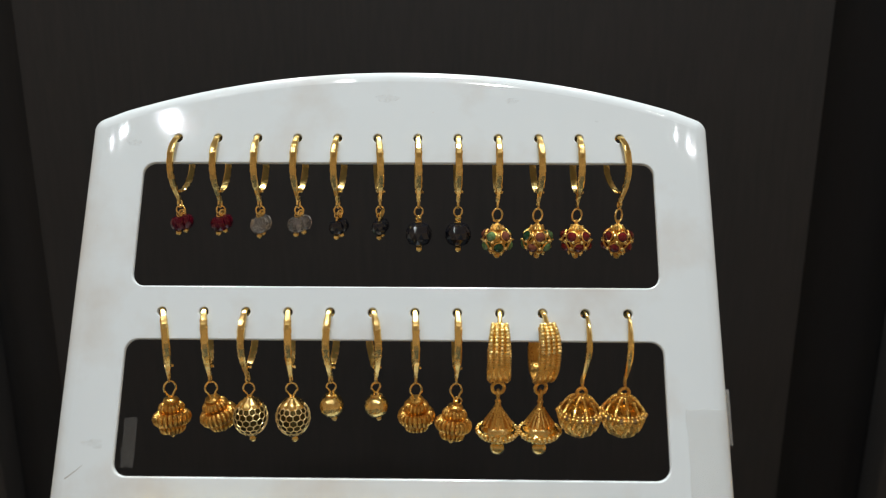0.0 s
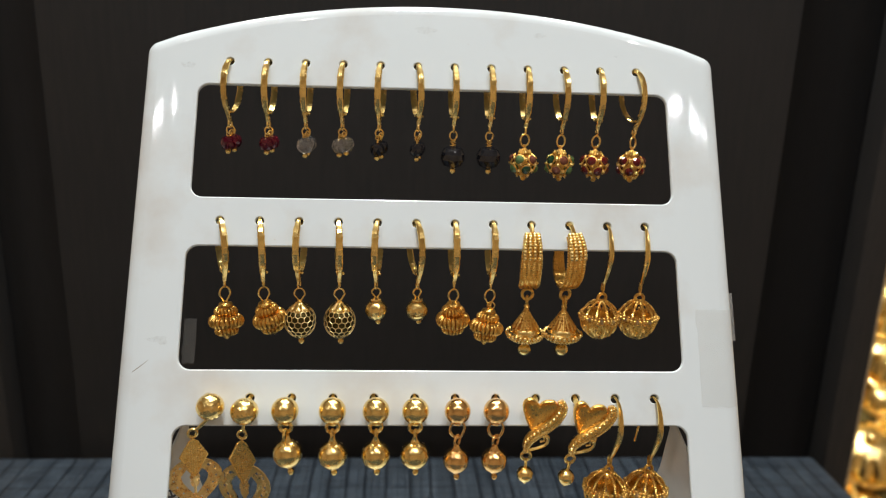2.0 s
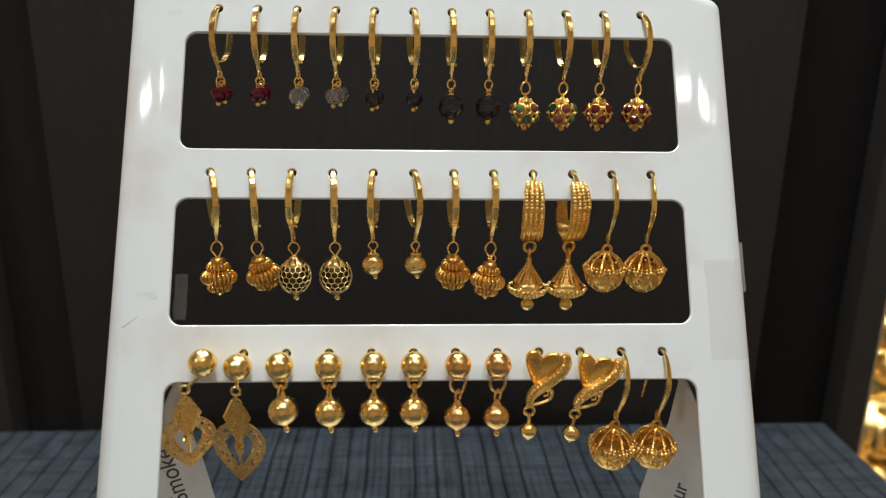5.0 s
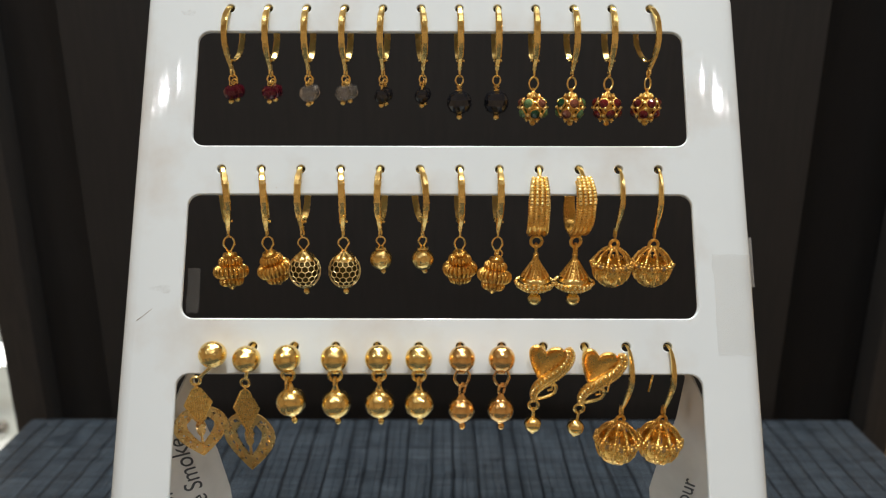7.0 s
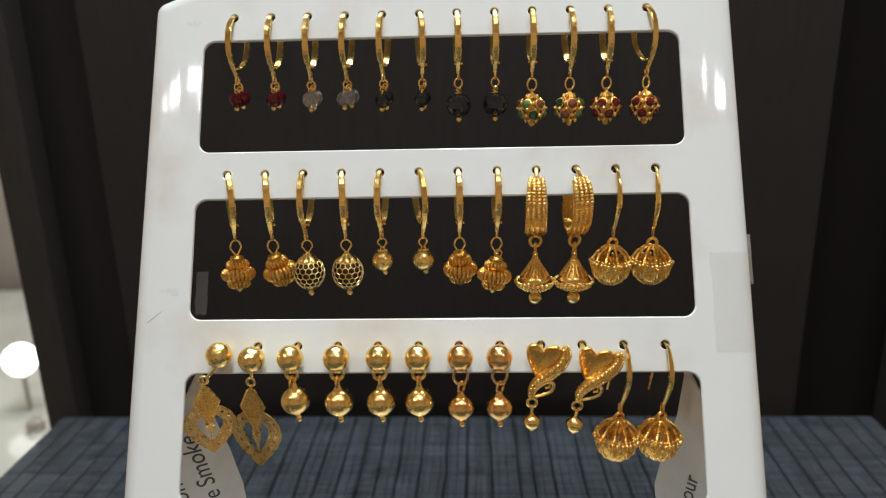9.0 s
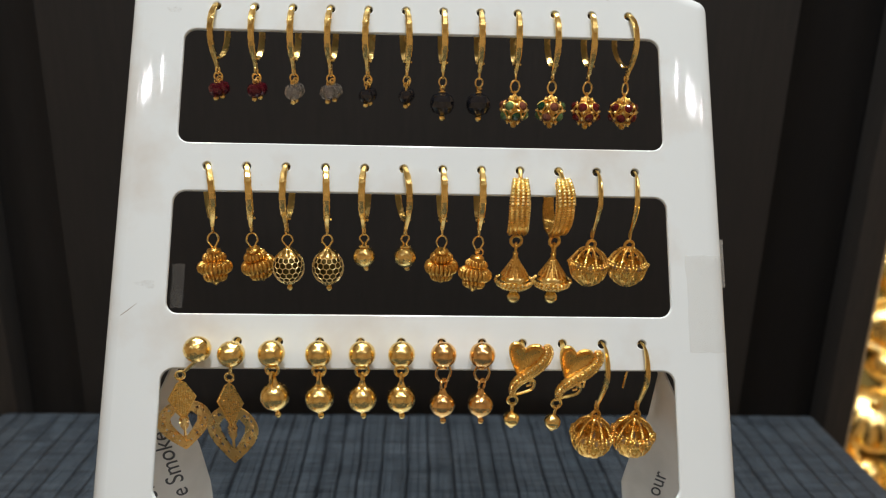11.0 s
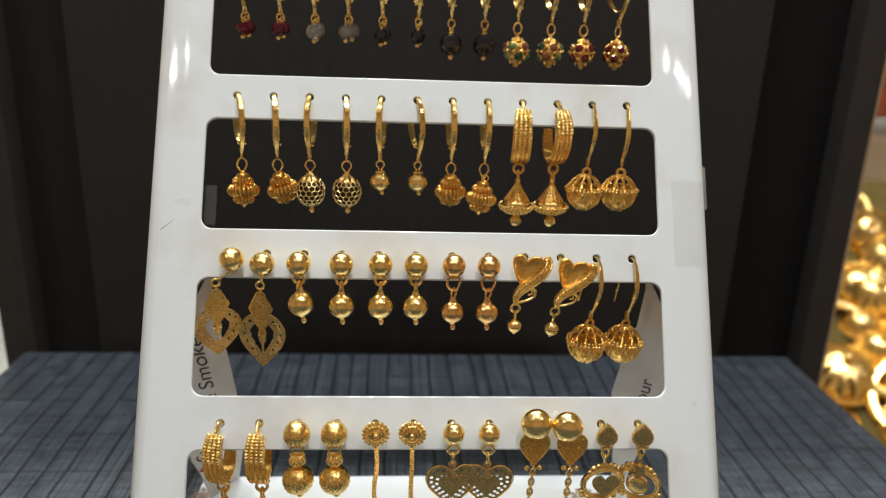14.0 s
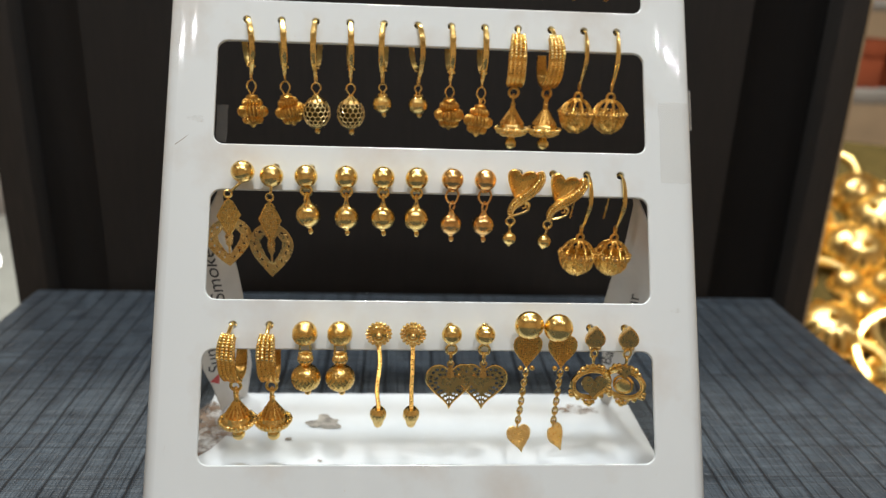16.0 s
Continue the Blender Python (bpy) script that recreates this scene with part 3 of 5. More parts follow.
def lever_hook(ob, mat=GOLD, low=-20.0):
    """A cut-facet band in front, thin where it enters the hole, with a sprung lever behind and an eye below."""
    ctrl = [(0, 3.2, -3.0), (0, 2.4, -0.6), (0, 0.6, 0.55), (0, -1.8, 0.1), (0, -4.2, -2.4), (0, -5.5, -6.2), (0, -5.6, -10.0), (0, -4.6, -13.6), (0, -3.2, -16.4), (0, -2.4, low + 1.8)]
    path = smooth_path(ctrl, 3)
    m = len(path)
    half = []
    for k in range(m):
        u = k / (m - 1)
        w = 0.55 if u < 0.24 else 0.55 + 0.47 * min(1, (u - 0.24) / 0.18)
        w = w if u < 0.74 else 1.02 - 0.42 * (u - 0.74) / 0.26
        half.append(w * (1.05 if k % 2 else 0.95))
    P("ear_wire", ob, mat, lambda b: ribbon(b, path, half, 0.62), smooth=False)
    P("eye", ob, mat, lambda b: ring(b, (0, -2.1, low + 0.75), 0.85, 0.42, 82, 1.35))
    back = smooth_path([(0, -3.3, -15.4), (0, -0.6, -15.6), (0, 2.6, -13.8), (0, 5.0, -10.6), (0, 5.9, -7.0), (0, 5.2, -3.4)], 3)
    P("lever", ob, mat, lambda b: ribbon(b, back, [0.65, 0.8, 0.95] + [1.05] * (len(back) - 4) + [0.9], 0.38), smooth=False)
    P("hinge", ob, mat, lambda b: (tube(b, [(-1.0, -2.6, -15.5), (1.15, -2.6, -15.5)], 0.36, 8), ball(b, (1.2, -2.6, -15.5), 0.5, 8)))


def fish_hook(ob, mat=GOLD, low=-19.0, tail=1.0):
    front = smooth_path([(0, 4.4 + 1.6 * tail, -5.0 - 9.5 * tail), (0, 4.2 + tail, -4.4 - 5.6 * tail), (0, 3.9, -4.0), (0, 2.0, -0.4), (0, -0.4, 0.5), (0, -3.0, -0.8), (0, -5.2, -5.0), (0, -5.8, -9.5), (0, -4.6, -14.0), (0, -2.8, low)], 5)
    m = len(front)
    P("ear_wire", ob, mat, lambda b: tube(b, front, [0.42 if k / m < 0.5 else 0.42 + 0.48 * math.sin(math.pi * (k / m - 0.5) * 2) for k in range(m)], 8))


def stud_post(ob, mat=GOLD):
    P("post", ob, mat, lambda b: tube(b, [(0, 3.5, 0.6), (0, -5.0, -0.7)], 0.8, 8))


HY = -2.0            # where a pendant hangs from a lever hook
SY = -5.8            # where a stud sits in front of its hole


def wire_loop(b, z, r=1.6, tall=1.3, turn=12.0, wrap=4):
    """A bent wire loop, open at its foot, with a few turns of wire wound below it."""
    t = radians(turn)
    pts = []
    for k in range(19):
        a = radians(-62 + 304 * k / 18)
        pinch = 1.0 if math.sin(a) > -0.2 else 0.8
        x = r * pinch * math.cos(a)
        pts.append((x * math.cos(t), HY + x * math.sin(t) + 0.02 * k, z + r * tall * math.sin(a)))
    foot_z = z - r * tall - 0.5
    tube(b, [(0.35, HY + 0.1, foot_z)] + pts + [(-0.35, HY + 0.3, foot_z)], 0.3, 7)
    tube(b, [((0.62 + 0.05 * math.sin(k)) * math.cos(k * 0.8), HY + 0.62 * math.sin(k * 0.8), foot_z + 0.4 - 0.075 * k) for k in range(8 * wrap)], 0.24, 6)


def rondelle(b, c, r, h, n=11):
    """A flat-cut bead: facets in staggered rows round a short barrel."""
    rows = []
    for j, (q, z) in enumerate(((0.32, 0.5), (0.74, 0.40), (0.97, 0.13), (0.97, -0.13), (0.74, -0.40), (0.32, -0.5))):
        off = math.pi / n * (j % 2)
        rows.append([b.verts.new(Vector((c[0] + r * q * math.cos(2 * math.pi * k / n + off), c[1] + r * q * math.sin(2 * math.pi * k / n + off), c[2] + h * z)) * MM) for k in range(n)])
    for j, (r1, r2) in enumerate(zip(rows, rows[1:])):
        for k in range(n):
            k2 = (k + 1) % n
            if j % 2 == 0:
                b.faces.new((r1[k], r1[k2], r2[k]))
                b.faces.new((r1[k2], r2[k2], r2[k]))
            else:
                b.faces.new((r1[k], r1[k2], r2[k2]))
                b.faces.new((r1[k], r2[k2], r2[k]))
    b.faces.new(rows[0][::-1])
    b.faces.new(rows[-1])
    return b


# ---- the kinds of earring ----
def bead_pair(mat, label, r, z, tip, spread=0.75, flip=1):
    ob = earring(label)
    lever_hook(ob)
    P("jump_ring", ob, GOLD, lambda b: (ring(b, (0, HY, -21.4), 1.3, 0.3, 20, 1.1), ring(b, (0.5 * flip, HY - 0.3, -22.3), 1.05, 0.27, 65)))
    for dx, dy, dz in ((-spread, -0.9, -0.15), (spread, 0.9, 0.35)):
        dx *= flip
        P("bead", ob, mat, lambda b: rondelle(b, (dx, HY + dy, z + dz), r, r * 1.75, 10), smooth=False)
        P("pin", ob, GOLD, lambda b: (ring(b, (dx * 0.5, HY + dy * 0.6, -22.9), 0.8, 0.24, 30 + 40 * dx), tube(b, [(dx * 0.6, HY + dy * 0.7, -23.2), (dx, HY + dy, z + dz + r * 0.7)], 0.32, 6), ball(b, (dx * 1.15, HY + dy - 0.2, tip + dz), 0.95, 10)))
    return ob


def single_bead(mat, label, r, z, tip):
    ob = earring(label)
    lever_hook(ob)
    P("jump_ring", ob, GOLD, lambda b: ring(b, (0, HY, -21.6), 1.35, 0.3, 20, 1.1))
    P("bead", ob, mat, lambda b: rondelle(b, (0, HY, z), r, r * 1.72, 13), smooth=False)
    P("wire_wrap", ob, GOLD, lambda b: (tube(b, [((0.75 + 0.25 * math.sin(k * 0.37)) * math.cos(k * 0.8), HY + 0.9 * math.sin(k * 0.8), z + r * 0.84 + 0.075 * k) for k in range(26)], 0.26, 6), tube(b, [(0.7, HY - 0.6, z + r * 0.95), (-0.9, HY - 0.9, z + r * 1.15)], 0.25, 6)))
    P("tip", ob, GOLD, lambda b: (ball(b, (0, HY - 0.2, tip), 1.05, 10, 1.15), tube(b, [(0, HY, tip + 0.5), (0, HY, tip + 2.2)], 0.4, 6)))
    return ob


def stone_ball(stones, label, turn=0.35):
    """A gold ball crusted with bezel-set stones and stacked granules between them."""
    ob = earring(label)
    lever_hook(ob)
    z, r = -30.3, 4.0
    P("jump_ring", ob, GOLD, lambda b: ring(b, (0, HY, -22.6), 1.6, 0.34, 15, 1.25))

    def on(lat, a, q=1.0):
        c = math.cos(radians(lat))
        return Vector((q * r * c * math.cos(a), HY + q * r * c * math.sin(a), z + q * r * math.sin(radians(lat))))

    seats = [(24, 2 * math.pi * k / 5 + turn) for k in range(5)] + [(-24, 2 * math.pi * (k + 0.5) / 5 + turn) for k in range(5)]

    def body(b):
        ball(b, (0, HY, z), r * 0.88, 20)
        lathe(b, [(0.45, 1.5), (0.8, 1.0), (1.7, 0.4), (2.0, -0.4), (1.5, -0.6)], (0, HY, z + r * 0.95), 40, 8, 0.1)
        tube(b, [(0, HY, z + r), (0, HY, -24.0)], 0.42, 6)
        lathe(b, [(1.6, 0.4), (1.2, -0.2), (0.5, -0.6)], (0, HY, z - r * 0.95), 16)
        ball(b, (0, HY, z - r - 0.9), 0.95, 12)
    P("core", ob, GOLD_WARM, body, "gold ball under the stone settings")

    def bezel(b, lat, a):
        c = on(lat, a, 0.98)
        n = (c - Vector((0, HY, z))).normalized()
        u = n.orthogonal().normalized()
        w = n.cross(u)
        tube(b, [c + (u * math.cos(t) + w * math.sin(t)) * 1.6 for t in (2 * math.pi * j / 12 for j in range(12))], 0.3, 6, True)

    def beads(b):
        for lat, num, off, size in ((64, 5, 0.5, 0.7), (28, 5, 0.5, 0.78), (2, 10, 0.25, 0.72), (-28, 5, 0.0, 0.78), (-62, 5, 0.0, 0.7)):
            for k in range(num):
                a = 2 * math.pi * (k + off) / num + turn
                p = on(lat, a, 1.05)
                rough_ball(b, p, size, 2)
                if abs(lat) > 50 or lat == 2:
                    rough_ball(b, on(lat * 1.06, a, 1.19), size * 0.55, 2)
    tagged(P("granulation", ob, GOLD, beads), kind="stuff")
    for k, (lat, a) in enumerate(seats):
        P("bezel", ob, GOLD_WARM, lambda b: bezel(b, lat, a))
        P("stone", ob, stones[k % len(stones)], lambda b: rough_ball(b, on(lat, a, 0.90), 1.72, 2), smooth=False)
    return ob


def coil_tier(b, z, big, small, wire, turns, squash=1.0):
    """Wire wound round a hoop: closed turns side by side."""
    for k in range(turns):
        a = 2 * math.pi * k / turns
        ca, sa = math.cos(a), math.sin(a)
        tube(b, [((big + small * math.cos(t)) * ca, (big + small * math.cos(t)) * sa, z + small * squash * math.sin(t)) for t in (2 * math.pi * j / 10 for j in range(10))], wire, 6, True)


def coil_top(label, drop=0.0, tip_x=0.0, tip_y=0.0, extra=False):
    ob = earring(label)
    lever_hook(ob)
    P("wire_loop", ob, GOLD, lambda b: wire_loop(b, -22.8, 1.7, 1.35))
    if extra:
        P("jump_ring", ob, GOLD, lambda b: (ring(b, (0.5, HY - 0.4, -25.6), 1.15, 0.28, -20), tube(b, [(-0.2, HY, -25.6), (-0.5, HY, -28.0)], 0.3, 6)))

    def body(b):
        lathe(b, [(0.7, 0.5), (1.9, 0.3), (2.3, -0.3), (2.2, -0.9), (1.6, -1.1), (1.5, -2.0)], (0, 0, 0), 20)
        coil_tier(b, -2.5, 2.2, 1.15, 0.45, 18)
        coil_tier(b, -5.6, 3.6, 1.45, 0.56, 22, 1.1)
        coil_tier(b, -8.5, 2.15, 1.2, 0.48, 16)
        lathe(b, [(1.6, -1.0), (2.8, -5.6), (1.8, -8.5), (1.8, -9.6), (1.2, -10.4), (0.7, -10.9), (0.3, -11.3)], (0, 0, 0), 16)
    bead = P("coiled_bead", ob, GOLD_WARM, body)
    bead.matrix_local = pose(0, HY * MM, (-25.6 - drop) * MM, tip_x, tip_y)
    return ob


def honeycomb(label):
    ob = earring(label)
    lever_hook(ob)
    P("wire_loop", ob, GOLD, lambda b: wire_loop(b, -22.6, 1.65, 1.15))
    z, rx, rz = -31.4, 4.95, 5.5

    def at(a, lat):
        return (rx * math.cos(a) * math.cos(lat), HY + rx * math.sin(a) * math.cos(lat), z + rz * math.sin(lat))

    def cage(b):
        n, rows, step = 15, 7, radians(17.5)
        for j in range(rows):
            lat = (j - (rows - 1) / 2) * step
            for k in range(n):
                a0 = 2 * math.pi * (k + (0.5 if j % 2 else 0.0)) / n
                half = math.pi / n
                # each cell: its upper two sides and one upright side
                tube(b, [at(a0 - half, lat + step / 3), at(a0, lat + step * 2 / 3), at(a0 + half, lat + step / 3)], 0.17, 5)
                tube(b, [at(a0 + half, lat + step / 3), at(a0 + half, lat - step / 3)], 0.17, 5)
    P("honeycomb_cage", ob, GOLD_LIGHT, cage, "pierced honeycomb ball")
    # added core ball, coloured dark in place of the cage's shaded inside
    P("shade_core", ob, SHADE_CORE, lambda b: lathe(b, [(max(0.05, 0.93 * rx * math.cos(t)), 0.93 * rz * math.sin(t)) for t in (radians(80 - 10 * k) for k in range(17))], (0, HY, z), 24), "added dark core standing in for shade inside the pierced ball")

    def cap(b):
        lathe(b, [(0.5, 1.4), (1.2, 1.2), (1.5, 0.7), (2.5, 0.2), (3.3, -0.9), (3.5, -1.5), (3.3, -1.5)], (0, HY, z + rz - 0.35), 48, 6, 0.09)
        tube(b, [(0, HY, z + rz), (0, HY, -24.8)], 0.4, 8)
    P("cap", ob, GOLD, cap, "scalloped cap")
    P("tip", ob, GOLD, lambda b: (lathe(b, [(2.9, 1.0), (2.2, 0.1), (1.2, -0.6), (0.5, -0.9)], (0, HY, z - rz + 0.2), 36, 6, 0.06), ball(b, (0.3, HY, z - rz - 1.4), 1.05, 12)))
    return ob


def small_ball(label, sub=2):
    ob = earring(label)
    lever_hook(ob)
    P("wire_loop", ob, GOLD, lambda b: wire_loop(b, -21.8, 1.4, 1.0, wrap=2))
    P("faceted_ball", ob, GOLD, lambda b: rough_ball(b, (0, HY, -27.6), 3.55, sub + 1), smooth=False)
    P("tip", ob, GOLD, lambda b: (lathe(b, [(0.5, 1.0), (1.7, 0.5), (1.8, 0.0)], (0, HY, -24.3), 14), ball(b, (0.6, HY, -31.5), 0.95, 10), lathe(b, [(1.5, 0.5), (0.8, -0.3)], (0.3, HY, -30.9), 12)))
    return ob


def bell(ob, top, mat=GOLD_MATT, y=HY):
    """An open-ribbed bell with a polished band, a granulated rim and a ball below; top is the z of its ring."""
    P("jump_ring", ob, GOLD_MATT, lambda b: ring(b, (0, y, top - 2.2), 1.75, 0.55, 5))

    def stemmed(b):
        ring(b, (0, y, top - 4.6), 0.9, 0.48, 85, 1.9)
        lathe(b, [(0.5, 0.6), (1.0, 0.0), (0.8, -0.8), (1.1, -2.0)], (0, y, top - 6.3), 12)
    P("stem", ob, mat, stemmed)
    t = top - 8.5
    profile = [(0.9, 0.2), (1.5, -0.9), (2.4, -2.3), (3.4, -3.8), (4.3, -5.2)]
    P("bell", ob, GOLD_WARM, lambda b: lathe(b, [(q * 0.84, z) for q, z in profile] + [(3.0, -5.4)], (0, y, t), 28))

    def ribs(b):
        for k in range(14):
            a = 2 * math.pi * (k + 0.5) / 14
            pts = smooth_path([(q * math.cos(a), y + q * math.sin(a), t + z) for q, z in profile], 3)
            tube(b, pts, [0.46 if j % 2 else 0.34 for j in range(len(pts))], 6)
    P("rib", ob, mat, ribs, "beaded ribs of the bell")

    def rim(b):
        lathe(b, [(4.2, -4.9), (4.7, -5.5), (4.9, -6.2), (5.6, -6.6), (5.7, -7.4), (4.6, -8.6), (3.2, -9.6), (1.6, -10.4), (0.9, -10.9)], (0, y, t), 36)
    P("band", ob, GOLD, rim, "polished band under the ribs")

    def grains(b):
        for k in range(26):
            a = 2 * math.pi * k / 26
            rough_ball(b, (6.0 * math.cos(a), y + 6.0 * math.sin(a), t - 7.0 + 0.15 * (k % 2)), 0.72, 2)
            rough_ball(b, (5.3 * math.cos(a + 0.12), y + 5.3 * math.sin(a + 0.12), t - 8.1), 0.66, 2)
            rough_ball(b, (4.2 * math.cos(a), y + 4.2 * math.sin(a), t - 9.0), 0.55, 1)
    tagged(P("granulation", ob, GOLD, grains), kind="stuff")
    P("drop_ball", ob, GOLD, lambda b: (tube(b, [(0, y, t - 10.4), (0, y, t - 11.4)], 0.6, 8), rough_ball(b, (0, y, t - 12.6), 2.25, 4)))


def broad_hoop(label, low=-20.0):
    ob = earring(label)
    P("ear_wire", ob, GOLD, lambda b: tube(b, smooth_path([(0, 4.2, -5.0), (0, 2.6, -0.8), (0, 0.4, 0.6), (0, -1.8, 0.2), (0, -3.6, -1.4)], 4), 0.7, 8))
    cy, cz, ry, rz = -0.6, -10.4, 5.6, 8.7

    def at(a, w, lift=0.0):
        return Vector((w, cy + (ry + lift) * math.cos(a), cz + (rz + lift) * math.sin(a)))

    def width(u):
        return 2.75 * min(1, 0.78 + u * 1.1) * min(1, 0.7 + (1 - u) * 1.1)

    def band(b):
        rows = []
        for k in range(41):
            a = radians(118 + 250 * k / 40)
            h = width(k / 40) * (1.0 if k < 24 else 0.85)
            rows.append([b.verts.new(at(a, w * h, lift) * MM) for w, lift in ((-1, 0), (-1, 0.7), (-0.5, 1.0), (0, 1.05), (0.5, 1.0), (1, 0.7), (1, 0))])
        for r1, r2 in zip(rows, rows[1:]):
            for j in range(7):
                b.faces.new((r1[j], r1[(j + 1) % 7], r2[(j + 1) % 7], r2[j]))
        b.faces.new(rows[0][::-1])
        b.faces.new(rows[-1])
    P("hoop_band", ob, GOLD_WARM, band)

    for w in (-0.84, -0.28, 0.28, 0.84):
        def strand(b):
            n = 58
            pts = [at(radians(121 + 138 * k / (n - 1)), w * width(k / (n - 1) * 0.55), 0.75) for k in range(n)]
            tube(b, pts, [(0.74 if k % 2 else 0.5) if k < 40 else (0.66 if k % 2 else 0.58) for k in range(n)], 7)
        P("strand", ob, GOLD_MATT, strand, "beaded gold strand")

    def grains(b):
        for k in range(9):
            a = radians(122 + 48 * k / 8)
            for w in (-0.84, -0.28, 0.28, 0.84):
                rough_ball(b, at(a, w * width(k / 22), 1.45), 0.78, 2)
        for k in range(26):
            a = radians(122 + 128 * k / 25)
            for w in (-1.1, 1.1):
                rough_ball(b, at(a, w * width(k / 45), 0.4), 0.42, 1)
    tagged(P("granulation", ob, GOLD, grains), kind="stuff")
    bell(ob, low, y=-0.8)
    return ob


def wire_cage(label, low, z, r, tail, y=-2.6):
    """Upper half: thin beaded ribs. Waist: granules and small set stones. Lower half: a shell with arched openings."""
    ob = earring(label)
    fish_hook(ob, GOLD, low, tail)
    P("jump_ring", ob, GOLD_MATT, lambda b: (ring(b, (0, y, z + r + 1.3), 1.5, 0.5, 8), ring(b, (0, y, low - 0.4), 0.95, 0.4, 80, 1.5)))

    def on(a, lat, q=1.0):
        return Vector((q * r * math.cos(a) * math.cos(lat), y + q * r * math.sin(a) * math.cos(lat), z + q * r * 1.07 * math.sin(lat)))

    waist = 0.24

    def ribs(b):
        for k in range(10):
            a = 2 * math.pi * (k + 0.5) / 10
            pts = [on(a, waist + (radians(80) - waist) * j / 30) for j in range(31)]
            tube(b, pts, [0.50 if j % 2 else 0.34 for j in range(31)], 6)
        lathe(b, [(0.6, 0.5), (1.5, 0.2), (1.7, -0.2), (1.2, -0.4)], (0, y, z + r * 0.97), 16)
    P("rib_cage", ob, GOLD_MATT, ribs, "thin beaded gold ribs")

    def shell(b):
        n, rows = 80, 20
        top = math.degrees(waist) - 2
        for q in (0.99, 0.91):
            grid = [[b.verts.new(on(2 * math.pi * k / n, radians(top - (top + 86) * j / rows), q) * MM) for k in range(n)] for j in range(rows + 1)]
            for j in range(rows):
                lat = top - (top + 86) * (j + 0.5) / rows
                for k in range(n):
                    du = abs((k + 0.5) % 8 - 4) / 4
                    arch = abs(lat + 20) < 13 and du < 0.55 * (1 - ((lat + 20) / 13) ** 2)
                    slot = -66 < lat < -48 and du > 0.78
                    if not (arch or slot):
                        b.faces.new((grid[j][k], grid[j][(k + 1) % n], grid[j + 1][(k + 1) % n], grid[j + 1][k]))
    P("shell", ob, GOLD_MATT, shell, "matt gold shell with arched openings")

    def belt(b):
        for k in range(30):
            a = 2 * math.pi * (k + 0.5) / 30
            rough_ball(b, on(a, waist + 0.08, 1.04), 0.46, 2)
            rough_ball(b, on(a + 0.1, waist - 0.22, 1.03), 0.44 if k % 2 else 0.55, 2)
        for k in range(10):
            a = 2 * math.pi * k / 10
            for s in (-1, 1):
                rough_ball(b, on(a + s * 0.13, waist - 0.06, 1.09), 0.55, 2)
            rough_ball(b, on(2 * math.pi * (k + 0.5) / 10, waist - 0.04, 1.11), 0.66, 2)
            tube(b, [on(a - 0.22, -0.12, 1.0), on(a - 0.18, -0.40, 1.0), on(a, -0.62, 1.0), on(a + 0.18, -0.40, 1.0), on(a + 0.22, -0.12, 1.0)], 0.28, 6)
            tube(b, [on(a + 0.31, -0.10, 1.0), on(a + 0.31, -0.75, 1.0), on(a + 0.31, -1.3, 1.0)], 0.26, 6)
    tagged(P("granulation", ob, GOLD_MATT, belt), kind="stuff")
    for k in (6, 7, 8, 9):
        a = 2 * math.pi * k / 10
        P("stone", ob, CRYSTAL, lambda b: rough_ball(b, on(a, waist - 0.08, 1.05), 0.75, 2), "clear set stone", smooth=False)
    return ob


def ball_drop(label, mat, gap, r1, r2, tip, long_link=False, lean=0.0):
    ob = earring(label)
    stud_post(ob, mat)
    P("stud_ball", ob, mat, lambda b: (rough_ball(b, (0, SY, -1.1), r1, 5), lathe(b, [(1.0, 0.5), (1.5, 0.0), (1.3, -0.6)], (0, SY + 0.6, -1.1 - r1), 14)))
    if long_link:
        P("link", ob, mat, lambda b: (tube(b, smooth_path([(1.5, SY, -4.6), (2.2, SY - 0.1, -6.6), (1.2, SY - 0.1, -9.2), (-0.6, SY, -9.4), (-2.0, SY + 0.1, -7.6), (-1.6, SY + 0.2, -5.6), (-0.4, SY + 0.2, -4.6)], 4), 0.42, 7), ring(b, (0.2, SY + 0.2, -10.6), 1.4, 0.45, 50, 1.2)))
    else:
        P("link", ob, mat, lambda b: (ring(b, (0, SY + 0.2, -6.3), 1.75, 0.58, 5, 0.95), ring(b, (lean * 0.5, SY - 0.5, -8.9), 1.0, 0.5, 78, 2.1)))
    P("hanging_ball", ob, mat, lambda b: (lathe(b, [(0.7, 1.5), (1.0, 0.6), (1.7, -0.6)], (lean, SY, gap + r2), 14), rough_ball(b, (lean, SY, gap), r2, 5), lathe(b, [(1.5, 0.5), (1.0, -0.3)], (lean * 1.5, SY, gap - r2), 12), ball(b, (lean * 2 + 0.3, SY, tip), 1.0, 10, 1.15)))
    return ob


def diamond(cx, cz, w, h):
    return [(cx, cz + h / 2), (cx + w / 2, cz), (cx, cz - h / 2), (cx - w / 2, cz)]


